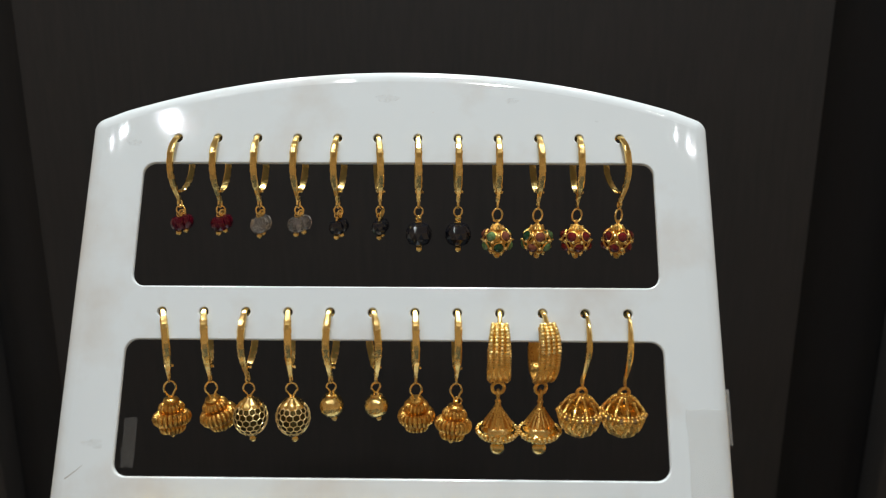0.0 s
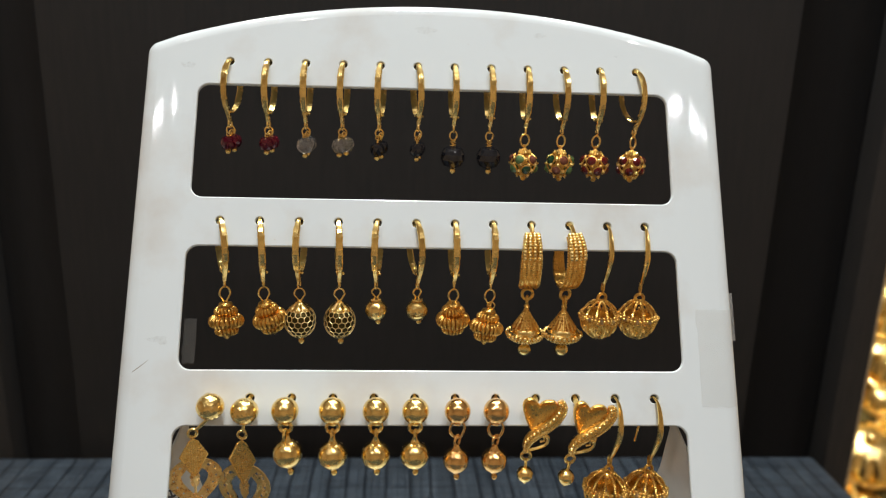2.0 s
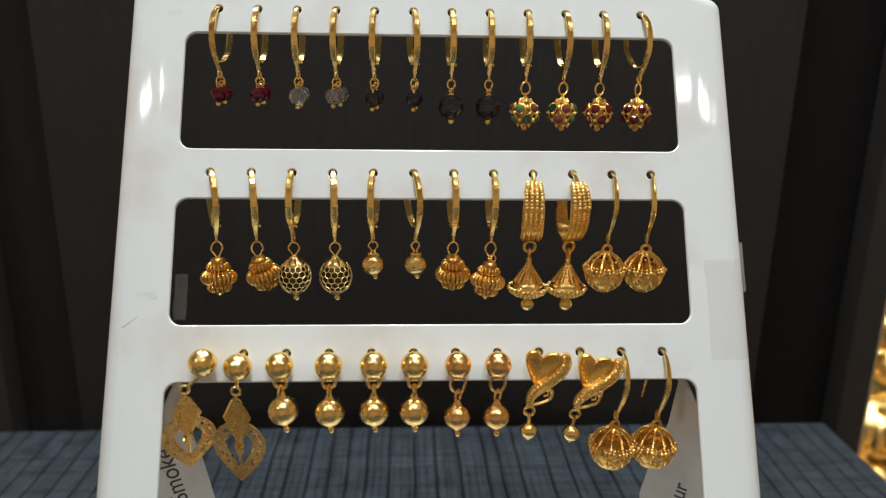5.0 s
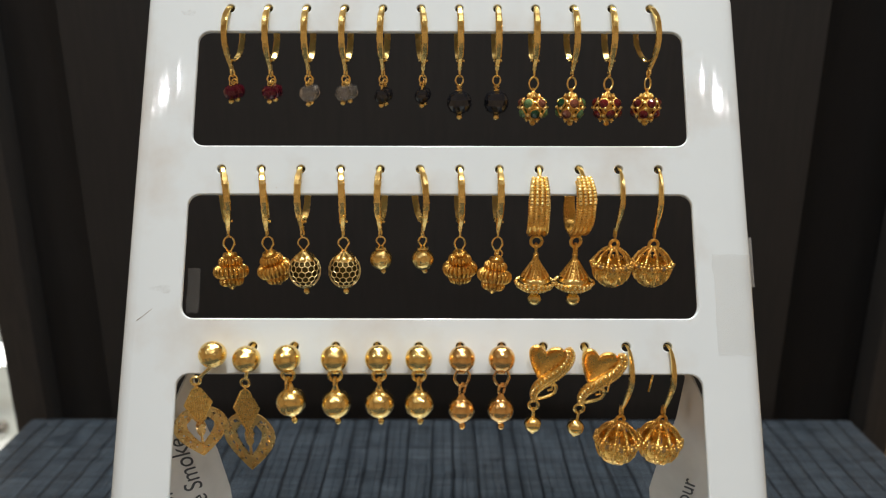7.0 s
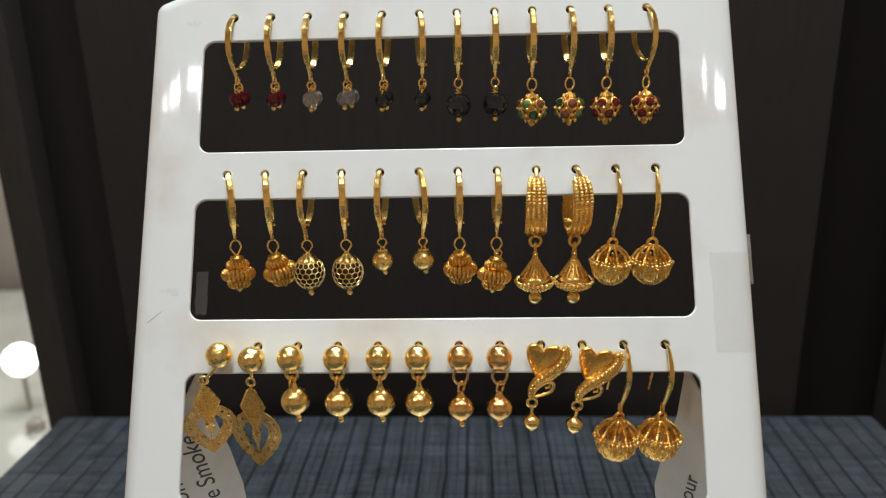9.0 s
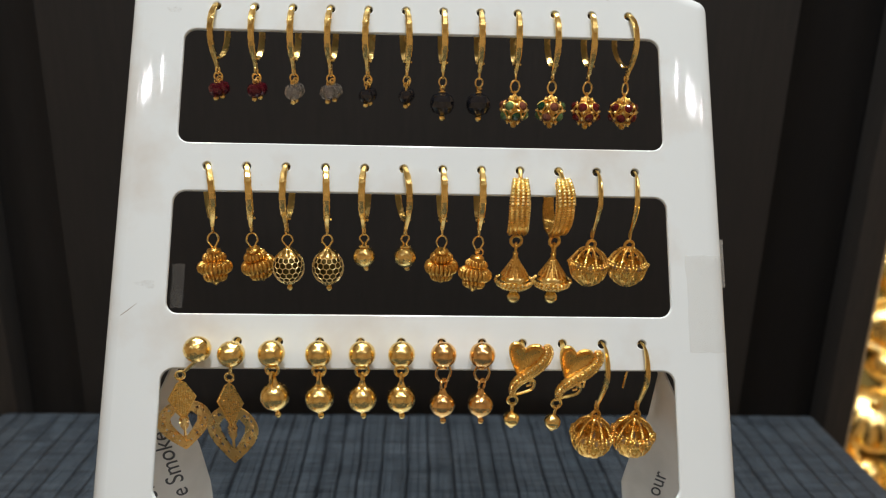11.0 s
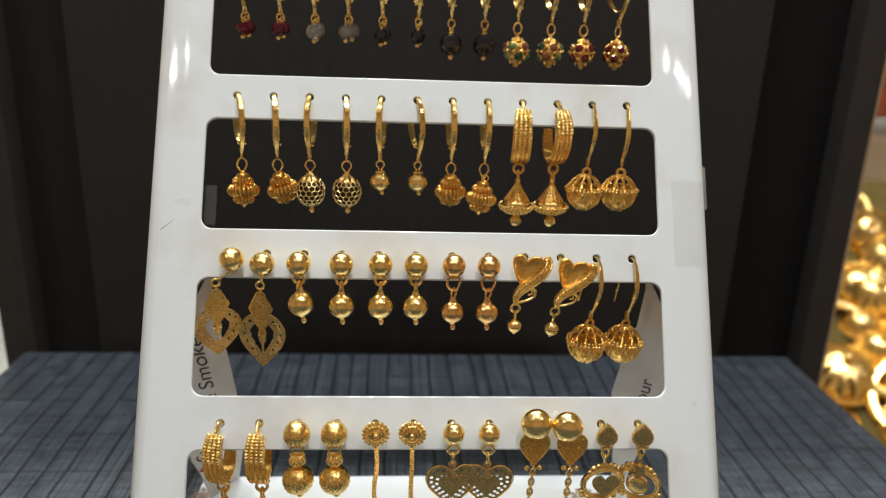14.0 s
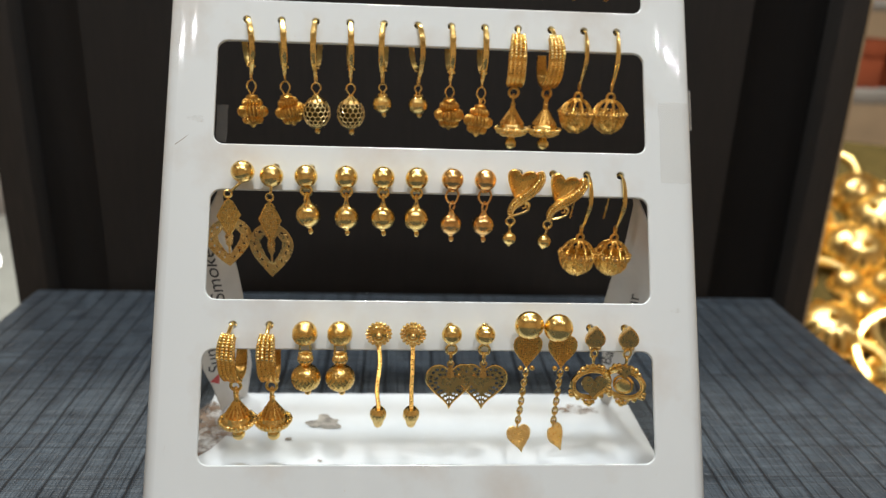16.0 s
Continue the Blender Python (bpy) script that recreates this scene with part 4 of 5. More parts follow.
def leaf_plate(label, drop=0.0, shift=0.0, swing=0.0):
    ob = earring(label)
    stud_post(ob)
    P("stud", ob, GOLD, lambda b: rough_ball(b, (0, SY, -drop), 4.0, 3, 0.95), "faceted round stud", smooth=False)
    P("link", ob, GOLD, lambda b: (tube(b, [(0, SY, -3.0 - drop), (shift * 0.75, SY, -6.4 - drop)], 0.5, 8), ring(b, (shift, SY, -7.4 - drop), 1.2, 0.45, 0)))
    low = pose(0, SY * MM, (-8.1 - drop) * MM, swing) @ pose(0, -SY * MM, 7.4 * MM)

    def leaf(b):
        shape = smooth_path([(0.5, 0, -16.6), (3.0, 0, -17.0), (5.4, 0, -18.8), (7.1, 0, -21.6), (7.5, 0, -24.2), (6.8, 0, -27.2), (4.9, 0, -30.4), (2.4, 0, -33.4), (0.0, 0, -36.0)], 4)
        pts = [(p.x, p.z) for p in shape]
        outline = [(shift + x, z) for x, z in pts] + [(shift - x, z) for x, z in pts[-2:0:-1]]
        lobe = [(1.0, -22.4), (2.2, -20.4), (3.9, -22.8), (3.5, -25.4), (2.1, -28.2), (0.4, -31.0), (0.35, -28.0), (1.2, -26.4), (0.5, -25.2), (1.5, -23.8)]
        holes = [[(shift + sx * x, z) for x, z in lobe][::sx] for sx in (-1, 1)]
        for sx in (-1, 1):
            holes += [diamond(shift + sx * x, z, w, h) for x, z, w, h in ((4.2, -19.6, 2.4, 1.5), (5.6, -21.0, 1.0, 1.5), (6.0, -24.2, 0.8, 1.6), (5.0, -27.0, 0.9, 1.5), (3.4, -29.8, 0.9, 1.5), (1.7, -32.2, 0.8, 1.3))]
        plate_mm(b, outline, SY - 0.2, SY + 0.25, holes)
        tube(b, [(x, SY, z) for x, z in outline], 0.26, 5, True)
    P("leaf", ob, GOLD_PALE, leaf, "thin pierced leaf plate", smooth=False).matrix_local = low

    def scroll(b):
        for sx in (-1, 1):
            for j, (x, z) in enumerate(((4.9, -19.9), (5.9, -22.4), (5.6, -25.6), (4.3, -28.4), (2.6, -31.0))):
                tilt = radians(-50 - 12 * j)
                pts = []
                for k in range(11):
                    u, v = (k - 5) * 0.22, 0.42 * math.sin(k * 1.25)
                    pts.append((shift + sx * (x + u * math.cos(tilt) - v * math.sin(tilt)), SY - 0.32, z + u * math.sin(tilt) + v * math.cos(tilt)))
                tube(b, pts, 0.2, 5)
        for k in range(6):
            a = math.pi * k / 6
            tube(b, [(shift - 1.4 * math.cos(a), SY - 0.3, -24.6 - 2.0 * math.sin(a)), (shift + 1.4 * math.cos(a), SY - 0.3, -24.6 + 2.0 * math.sin(a))], 0.24, 5)
        tube(b, [(shift, SY - 0.2, -21.0), (shift + 0.3, SY - 0.2, -25.0), (shift, SY - 0.2, -30.0)], 0.3, 5)
    P("scrollwork", ob, GOLD_PALE, scroll, "engraved scrolls").matrix_local = low

    shape = [(shift, -8.2), (shift + 1.2, -9.2), (shift + 3.8, -14.6), (shift, -22.8), (shift - 3.8, -14.6), (shift - 1.2, -9.2)]
    lozenge = P("lozenge", ob, GOLD_MATT, lambda b: (plate_mm(b, shape, SY - 0.75, SY - 0.25), tube(b, [(x, SY - 0.7, z) for x, z in shape], 0.28, 5, True)), "lozenge plate with a woven grain", smooth=False)
    lozenge.matrix_local = low

    def grain(b):
        z = -10.6
        while z > -21.4:
            half = 3.1 * ((-9.2 - z) / 5.4 if z > -14.6 else (z + 22.8) / 8.2)
            k = -int(half / 0.62)
            while k * 0.62 <= half:
                rough_ball(b, (shift + k * 0.62, SY - 0.72, z), 0.24, 1)
                k += 1
            z -= 0.6
    tagged(P("grain", ob, GOLD_PALE, grain), kind="stuff").matrix_local = low
    return ob


def heart_swirl(label, dx=0.0, dz=0.0):
    """A dished heart whose side runs into a granulated band that swirls down to an open heart and a ball."""
    ob = earring(label)
    stud_post(ob)
    y = SY

    def heart(b):
        ctrl = [(0.9, 0, -0.5), (-0.6, 0, 1.0), (-2.6, 0, 1.5), (-4.3, 0, 0.4), (-4.6, 0, -1.8), (-3.7, 0, -4.8), (-2.5, 0, -7.2), (-1.3, 0, -8.9), (1.0, 0, -7.6), (3.8, 0, -5.4), (6.0, 0, -3.0), (6.8, 0, -0.8), (5.6, 0, 0.7), (3.4, 0, 0.9), (1.7, 0, 0.3)]
        pts = smooth_path(ctrl + [ctrl[0]], 3)[:-1]
        cx, cz = 0.7, -2.9
        rings = []
        for q, d in ((1.0, 0.9), (1.0, 0.1), (0.95, -0.35), (0.88, -0.3), (0.80, 0.15), (0.55, 0.5), (0.25, 0.75), (0.04, 0.8)):
            rings.append([b.verts.new(Vector(((cx + (p.x - cx) * q) * 0.9 + dx, y + d, cz + (p.z - cz) * q + dz)) * MM) for p in pts])
        n = len(pts)
        for r1, r2 in zip(rings, rings[1:]):
            for k in range(n):
                b.faces.new((r1[k], r1[(k + 1) % n], r2[(k + 1) % n], r2[k]))
        b.faces.new(rings[0][::-1])
        b.faces.new(rings[-1])
    P("heart", ob, GOLD_MATT, heart, "dished matt gold heart")

    path = smooth_path([Vector((x * 0.88 + dx, y + d, z + dz)) for x, d, z in ((7.6, 0.2, 1.0), (8.2, -0.2, -1.2), (6.6, -0.6, -4.0), (3.6, -0.8, -6.6), (0.4, -0.8, -8.8), (-2.0, -0.6, -11.0), (-3.1, -0.3, -13.4), (-2.7, 0, -15.8))], 5)
    m = len(path)
    P("swirl_band", ob, GOLD_WARM, lambda b: tube(b, path, [0.6 + 1.15 * math.sin(math.pi * min(1, 0.12 + k / (m - 1) * 0.9)) for k in range(m)], 10), "swirling band")

    def grains(b):
        for k in range(1, m - 2):
            d = (path[k + 1] - path[k - 1]).normalized()
            s = Vector((-d.z, 0, d.x))
            w = 0.5 + 1.0 * math.sin(math.pi * min(1, 0.12 + k / (m - 1) * 0.9))
            rough_ball(b, path[k] + s * w * 0.9 + Vector((0, -0.9, 0)), 0.52, 2)
            if k % 2:
                rough_ball(b, path[k] - s * w * 0.5 + Vector((0, -1.4, 0)), 0.55, 2)
            rough_ball(b, path[k] + s * w * 0.15 + Vector((0, -1.5, 0)), 0.36, 1)
    tagged(P("granulation", ob, GOLD, grains), kind="stuff")
    loop = smooth_path([Vector((x * 0.9 + dx, y - 0.5, z + dz)) for x, z in ((-1.6, -12.2), (0.4, -11.0), (2.4, -10.0), (3.9, -10.4), (4.1, -11.8), (3.2, -13.0), (1.0, -14.0), (-1.9, -14.8))], 4)
    P("open_heart", ob, GOLD, lambda b: (tube(b, loop, 0.55, 7), tube(b, [(1.4 + dx, y - 0.5, -12.0 + dz), (2.6 + dx, y - 0.5, -11.7 + dz), (2.5 + dx, y - 0.5, -10.2 + dz)], 0.4, 6)), "small open heart")
    ex, ez = -2.4 + dx, -16.6 + dz
    P("jump_ring", ob, GOLD, lambda b: (ring(b, (ex, y, ez - 0.4), 1.35, 0.5, 0), tube(b, [(ex, y - 0.4, ez - 1.2), (ex, y, ez - 4.4)], 0.48, 8)))
    P("drop_ball", ob, GOLD, lambda b: (rough_ball(b, (ex, y, ez - 6.6), 2.45, 4), ball(b, (ex, y, ez - 8.9), 0.8, 8)))
    return ob


def cut_ball(b, c, r, low=-0.9, high=0.6, n=72, rows=36):
    """A ball whose belt is cut with staggered short grooves; low and high bound the belt."""
    grid = []
    for j in range(rows + 1):
        t = math.pi * j / rows
        u = math.cos(t)
        belt = low < u < high
        line = []
        for k in range(n):
            a = 2 * math.pi * k / n
            wave = math.cos(18 * a + math.pi * ((j // 3) % 2)) * (1 if j % 3 else -0.4)
            q = r * (1 + (0.042 * wave if belt else 0.006 * math.cos(9 * a + j)))
            line.append(b.verts.new(Vector((c[0] + q * math.sin(t) * math.cos(a) + 0.001 * math.cos(a), c[1] + q * math.sin(t) * math.sin(a) + 0.001 * math.sin(a), c[2] + q * u)) * MM))
        grid.append(line)
    for r1, r2 in zip(grid, grid[1:]):
        for k in range(n):
            b.faces.new((r1[k], r1[(k + 1) % n], r2[(k + 1) % n], r2[k]))
    return b


def three_ball(label):
    ob = earring(label)
    stud_post(ob)
    P("stud_ball", ob, HAMMERED, lambda b: cut_ball(b, (0, SY, 0), 4.1, -0.8, -0.15))
    P("link", ob, GOLD, lambda b: (tube(b, [(-1.5, SY, -3.4), (-1.8, SY, -5.6), (-1.2, SY, -7.4)], 0.45, 6), tube(b, [(1.5, SY, -3.4), (1.8, SY, -5.6), (1.2, SY, -7.4)], 0.45, 6)))
    P("spacer_ball", ob, GOLD, lambda b: (lathe(b, [(0.4, 2.3), (1.7, 1.7), (2.5, 0.4), (2.5, -0.4), (1.7, -1.7), (0.4, -2.3)], (0, SY, -9.2), 60, 10, 0.09), ring(b, (0, SY, -7.2), 1.9, 0.5, 0, 0.25)))
    P("hanging_ball", ob, HAMMERED, lambda b: (cut_ball(b, (0, SY, -16.2), 4.75, -0.7, 0.45), ball(b, (0.5, SY, -21.5), 1.2, 10)))
    return ob


def chain_drop(label, sway=0.25):
    ob = earring(label)
    stud_post(ob)

    def flower(b):
        lathe(b, [(0.3, 1.3), (2.4, 1.0), (3.5, 0.2), (3.3, -0.9), (0.3, -1.0)], (0, 0, 0), 24)
        for v in b.verts:
            v.co = Vector((v.co.x, SY * MM - v.co.z, v.co.y))
        tube(b, [(1.9 * math.cos(2 * math.pi * k / 18), SY - 1.25, 1.9 * math.sin(2 * math.pi * k / 18)) for k in range(18)], 0.42, 6, True)
        ball(b, (0, SY - 1.5, 0), 1.05, 12)
    P("flower_stud", ob, GOLD, flower, "round flower stud with a beaded edge")

    def beads(b):
        for k in range(18):
            a = 2 * math.pi * k / 18
            rough_ball(b, (3.85 * math.cos(a), SY - 0.1, 3.85 * math.sin(a)), 0.62, 2)
            rough_ball(b, (2.9 * math.cos(a + 0.17), SY - 1.0, 2.9 * math.sin(a + 0.17)), 0.5, 2)
    tagged(P("granulation", ob, GOLD, beads), kind="stuff")

    def links(b):
        for k in range(26):
            z = -4.3 - k * 0.93
            x = sway * math.sin(k * 0.27)
            add_box(b, (x - 0.72) * MM, (x + 0.72) * MM, (SY - 0.72) * MM, (SY + 0.72) * MM, (z - 0.36) * MM, (z + 0.36) * MM, 0.00016, 1)
            add_box(b, (x - 0.5) * MM, (x + 0.5) * MM, (SY - 0.5) * MM, (SY + 0.5) * MM, (z - 0.6) * MM, (z - 0.3) * MM)
    P("box_chain", ob, GOLD_MATT, links, smooth=False)
    P("drop", ob, GOLD, lambda b: (lathe(b, [(0.6, 3.7), (1.9, 3.3), (2.7, 1.9), (2.75, 0.6), (2.3, -0.6), (1.7, -1.8)], (0, SY, -31.2), 60, 12, 0.05), lathe(b, [(1.9, -1.2), (1.6, -2.4), (1.2, -3.4), (0.4, -4.1)], (0, SY, -31.2), 24, 6, 0.1)))
    return ob


def pierced_heart(label, lean=0.0):
    ob = earring(label)
    stud_post(ob)
    P("stud_ball", ob, GOLD, lambda b: (rough_ball(b, (0, SY, 0), 3.4, 5), ball(b, (-0.5, SY + 0.2, 3.3), 0.9, 8)))
    P("jump_ring", ob, GOLD, lambda b: (ring(b, (0, SY, -5.4), 1.7, 0.5, 0), ring(b, (0, SY - 0.3, -8.4), 1.0, 0.45, 75, 1.9)))
    cz = -19.4

    def plate(b):
        holes = []
        for q, num, lift in ((0.80, 26, 0.0), (0.58, 18, -0.1)):
            dense = heart_pts(0, cz + lift, 16.6 * q, 16.8 * q, 720)
            total, marks = 0.0, [0.0]
            for p1, p2 in zip(dense, dense[1:] + dense[:1]):
                total += math.dist(p1, p2)
                marks.append(total)
            j = 0
            for k in range(num):
                goal = total * (k + 0.5) / num
                while marks[j + 1] < goal:
                    j += 1
                x, z = dense[j]
                if abs(x) > 1.1 or z < cz - 2:
                    holes.append(circle(x, z, 0.6, 9))
        plate_mm(b, heart_pts(0, cz, 16.6, 16.8, 48), SY - 0.2, SY + 0.2, holes)
    P("heart_plate", ob, GOLD_PALE, plate, "thin heart plate pierced with round holes", smooth=False)
    P("small_heart", ob, GOLD_PALE, lambda b: plate_mm(b, heart_pts(0, cz + 1.0, 6.2, 6.2), SY - 0.55, SY - 0.22), smooth=False)
    P("heart_rim", ob, GOLD, lambda b: tube(b, [(p, SY - 0.1, q) for p, q in heart_pts(0, cz, 16.5, 16.7, 48)], 0.3, 5, True))
    P("tab", ob, GOLD_PALE, lambda b: (ring(b, (0, SY, cz + 8.6), 0.95, 0.4, 0), tube(b, [(0, SY, cz + 4.0), (0, SY, cz + 7.8)], [1.6, 0.7], 6)))
    return ob


def textured_heart(b, cx, cz, w, h, y, pitch):
    plate_mm(b, heart_pts(cx, cz, w, h), y - 0.25, y + 0.25)
    tube(b, [(p, y, q) for p, q in heart_pts(cx, cz, w, h)], 0.3, 5, True)
    z = cz - h / 2 + pitch
    while z < cz + h * 0.42:
        half = w * 0.42 if z > cz else w * 0.42 * max(0.0, (z - cz + h * 0.5) / (h * 0.5))
        k = -int(half / pitch)
        while k * pitch <= half:
            rough_ball(b, (cx + k * pitch, y - 0.3, z), pitch * 0.42, 1)
            k += 1
        z += pitch


def dome_chain(label, sway=0.0, turn=0.0, dome_x=0.0, dome_z=0.0, heart_x=0.0):
    ob = earring(label)
    stud_post(ob)

    def dome(b):
        ball(b, (0, 0, 0), 4.9, 32, 0.8)
        for v in b.verts:
            v.co = Vector((v.co.x + dome_x * MM, SY * MM - v.co.z - 0.001, v.co.y + 0.0028 + dome_z * MM))
    P("dome_stud", ob, GOLD, dome, "polished domed stud")
    P("heart", ob, GOLD_MATT, lambda b: (textured_heart(b, heart_x, -6.2, 9.4, 12.0, SY, 0.8), [ball(b, (heart_x + s * 2.0, SY, -12.2), 0.9, 10) for s in (-1, 1)]), "textured gold heart")

    def chain(b):
        for k in range(12):
            ring(b, (heart_x + sway * k / 11, SY, -13.9 - 1.85 * k), 0.95, 0.36, 80 if k % 2 else 20, 1.5, 12)
    P("chain", ob, GOLD, chain)
    tag = P("heart_tag", ob, GOLD_LIGHT, lambda b: textured_heart(b, 0, -4.4, 8.2, 9.0, 0, 0.62), "small textured heart tag", smooth=False)
    tag.matrix_local = pose((heart_x + sway) * MM, SY * MM, -0.0347, -24, sway * 4, turn)
    return ob


def ornate_ring(label, turn=0.0, back=False):
    ob = earring(label)
    stud_post(ob)
    edge = [(0.6 + 4.1 * math.sin(t) * math.sin(t / 2) ** 0.7, -0.7 + 3.9 * math.cos(t)) for t in (2 * math.pi * k / 48 for k in range(48))]

    def stud(b):
        rings = []
        for q, d in ((0.9, 1.4), (1.0, 1.2), (1.0, -0.2), (0.86, -0.55)):
            rings.append([b.verts.new(Vector((0.6 + (x - 0.6) * q * (1.03 if k % 2 and d > -0.5 else 1.0), SY + d, -0.9 + (z + 0.9) * q)) * MM) for k, (x, z) in enumerate(edge)])
        n = len(edge)
        for r1, r2 in zip(rings, rings[1:]):
            for k in range(n):
                b.faces.new((r1[k], r1[(k + 1) % n], r2[(k + 1) % n], r2[k]))
        b.faces.new(rings[0][::-1])
        b.faces.new(rings[-1])
        for s in (-1, 1):
            ball(b, (s * 1.3 + 0.6, SY, -4.5), 0.85, 10)
    P("heart_stud", ob, GOLD_PALE, stud, "flat heart stud with a milled edge", smooth=False)
    P("jump_ring", ob, GOLD, lambda b: (ring(b, (0.6, SY, -6.6), 1.2, 0.42, 10, 1.3), ring(b, (0.6, SY, -9.0), 0.9, 0.4, 80, 1.6)))
    cz = -18.0

    def hoop(b):
        tube(b, [(6.9 * math.cos(2 * math.pi * k / 72), 0, cz + 5.3 * math.sin(2 * math.pi * k / 72)) for k in range(72)], [0.68 if k % 2 else 0.86 for k in range(72)], 6, True)
        tube(b, [(6.0 * math.cos(2 * math.pi * k / 40), -0.2, cz + 4.5 * math.sin(2 * math.pi * k / 40)) for k in range(40)], 0.34, 6, True)
        tube(b, [(-3.2, 0, cz + 5.3), (0, 0, cz + 6.8), (3.2, 0, cz + 5.3)], 0.8, 6)
        if back:
            tube(b, [(0, 0.6, cz + 4.6), (0, 0.6, cz - 4.6)], 0.8, 6)
            lathe(b, [(0.2, -0.9), (1.1, -1.0), (2.2, -0.5), (2.6, 0.4), (2.2, 0.7)], (0, 0, 0), 24)
            for v in b.verts[-120:]:
                v.co = Vector((v.co.x, -v.co.z - 0.0006, v.co.y + (cz - 0.2) * MM))
            tube(b, [(3.2 * math.cos(2 * math.pi * k / 24), -0.2, cz - 0.2 + 3.2 * math.sin(2 * math.pi * k / 24)) for k in range(24)], 0.5, 6, True)
    ornate = P("ornate_ring", ob, GOLD, hoop, "milled oval ring")
    place = pose(0.0006, SY * MM, 0, 0, 0, turn)
    ornate.matrix_local = place

    def granules(b):
        for k in range(-4, 5):
            a = radians(270 + k * 17)
            ball(b, (7.6 * math.cos(a), 0, cz + 6.2 * math.sin(a)), 1.0 if k % 2 == 0 else 0.75, 10)
        for x, z, r in ((-3.6, 5.9, 1.05), (3.6, 5.9, 1.05), (-2.1, 6.6, 0.85), (2.1, 6.6, 0.85), (-4.8, 4.7, 0.8), (4.8, 4.7, 0.8), (0, -7.7, 1.1), (-1.3, -7.2, 0.8), (1.3, -7.2, 0.8), (-6.9, -3.6, 1.0), (6.9, -3.6, 1.0)):
            ball(b, (x, -0.2, cz + z), r, 10)
    grains = tagged(P("granulation", ob, GOLD, granules), kind="stuff")
    grains.matrix_local = place
    if not back:
        P("inner_heart", ob, GOLD_PALE, lambda b: plate_mm(b, heart_pts(1.2, cz - 0.9, 8.8, 8.6), SY - 1.6, SY - 0.9), "flat gold heart inside the ring", smooth=False)
    else:
        P("star", ob, GOLD_PALE, lambda b: plate_mm(b, [(0.6 + (2.9 if k % 2 else 1.5) * math.sin(math.pi * k / 5), cz + 5.2 + (2.9 if k % 2 else 1.5) * math.cos(math.pi * k / 5)) for k in range(10)], SY - 1.4, SY - 0.6), smooth=False)
    return ob


# ---- hang the earrings ----
def hole(row, col):
    return STAND @ Vector(((col - 6.5) * PITCH, 0.0008, ROWS_V[row - 1] - 0.0005))


def hang(ob, row, col, yaw=0.0, roll=0.0, sag=0.0):
    p = hole(row, col)
    ob.matrix_basis = pose(p.x, p.y, p.z - sag, 0, roll, yaw)
    return ob


def again(ob, row, col, yaw=0.0, roll=0.0, sag=0.0):
    p = hole(row, col)
    return copy_thing(ob, pose(p.x, p.y, p.z - sag, 0, roll, yaw))


a = hang(bead_pair(RUBY, "gold lever-back earring with two small ruby-red beads", 2.55, -25.4, -28.2, 0.6), 1, 1, -15)
again(a, 1, 2, -7)
a = hang(bead_pair(CRYSTAL, "gold lever-back earring with two clear crystal beads", 2.9, -25.7, -29.0, 0.25), 1, 3, -5)
hang(bead_pair(CRYSTAL, "gold lever-back earring with two clear crystal beads", 2.75, -25.6, -28.6, 0.85), 1, 4, -8)
a = hang(bead_pair(ONYX, "gold lever-back earring with small black faceted beads", 2.45, -26.4, -29.4, 0.5), 1, 5, -8)
again(a, 1, 6, 12)
a = hang(single_bead(ONYX, "gold lever-back earring with a large black faceted bead", 4.15, -28.6, -33.2), 1, 7, 5)
again(a, 1, 8, 4)
hang(stone_ball((GREEN, AQUA, PINK, AQUA, PINK, PINK, GREEN, AQUA), "gold lever-back earring with a green and pink stone ball"), 1, 9, 3)
hang(stone_ball((PINK, AQUA, GREEN, PINK, AQUA, GREEN, AQUA), "gold lever-back earring with a pink and green stone ball", 0.95), 1, 10, 9)
hang(stone_ball((RED,), "gold lever-back earring with a red stone ball"), 1, 11, 5)
hang(stone_ball((RED,), "gold lever-back earring with a dark red stone ball", 0.75), 1, 12, 24)

coil = "gold lever-back earring with a coiled spinning-top bead"
hang(coil_top(coil, 0.4, -10, 2), 2, 1, 23)
hang(coil_top(coil, 0.0, 2, -14), 2, 2, 12, -1)
hang(coil_top(coil, -0.4, 4, -1), 2, 7, 6)
hang(coil_top(coil, 1.7, -8, 7, True), 2, 8, 5, 1)
a = hang(honeycomb("gold lever-back earring with a pierced honeycomb ball"), 2, 3, -6)
again(a, 2, 4, 7)
hang(small_ball("gold lever-back earring with a small faceted gold ball"), 2, 5, -7)
hang(small_ball("gold lever-back earring with a small finely cut gold ball"), 2, 6, 20)
a = hang(broad_hoop("broad granulated gold hoop earring with a fluted bell"), 2, 9, -2)
again(a, 2, 10, 16)
again(a, 4, 1, -14)
again(a, 4, 2, -6)
a = hang(wire_cage("gold wire earring with a filigree cage ball", -18.6, -29.9, 5.9, 0.1), 2, 11, 10, 2)
again(a, 2, 12, 2, 0.5)
a = hang(wire_cage("long gold wire earring with a filigree cage ball", -18.6, -29.6, 6.1, 1.3), 3, 11, 16, 4)
again(a, 3, 12, 14, 2.5)

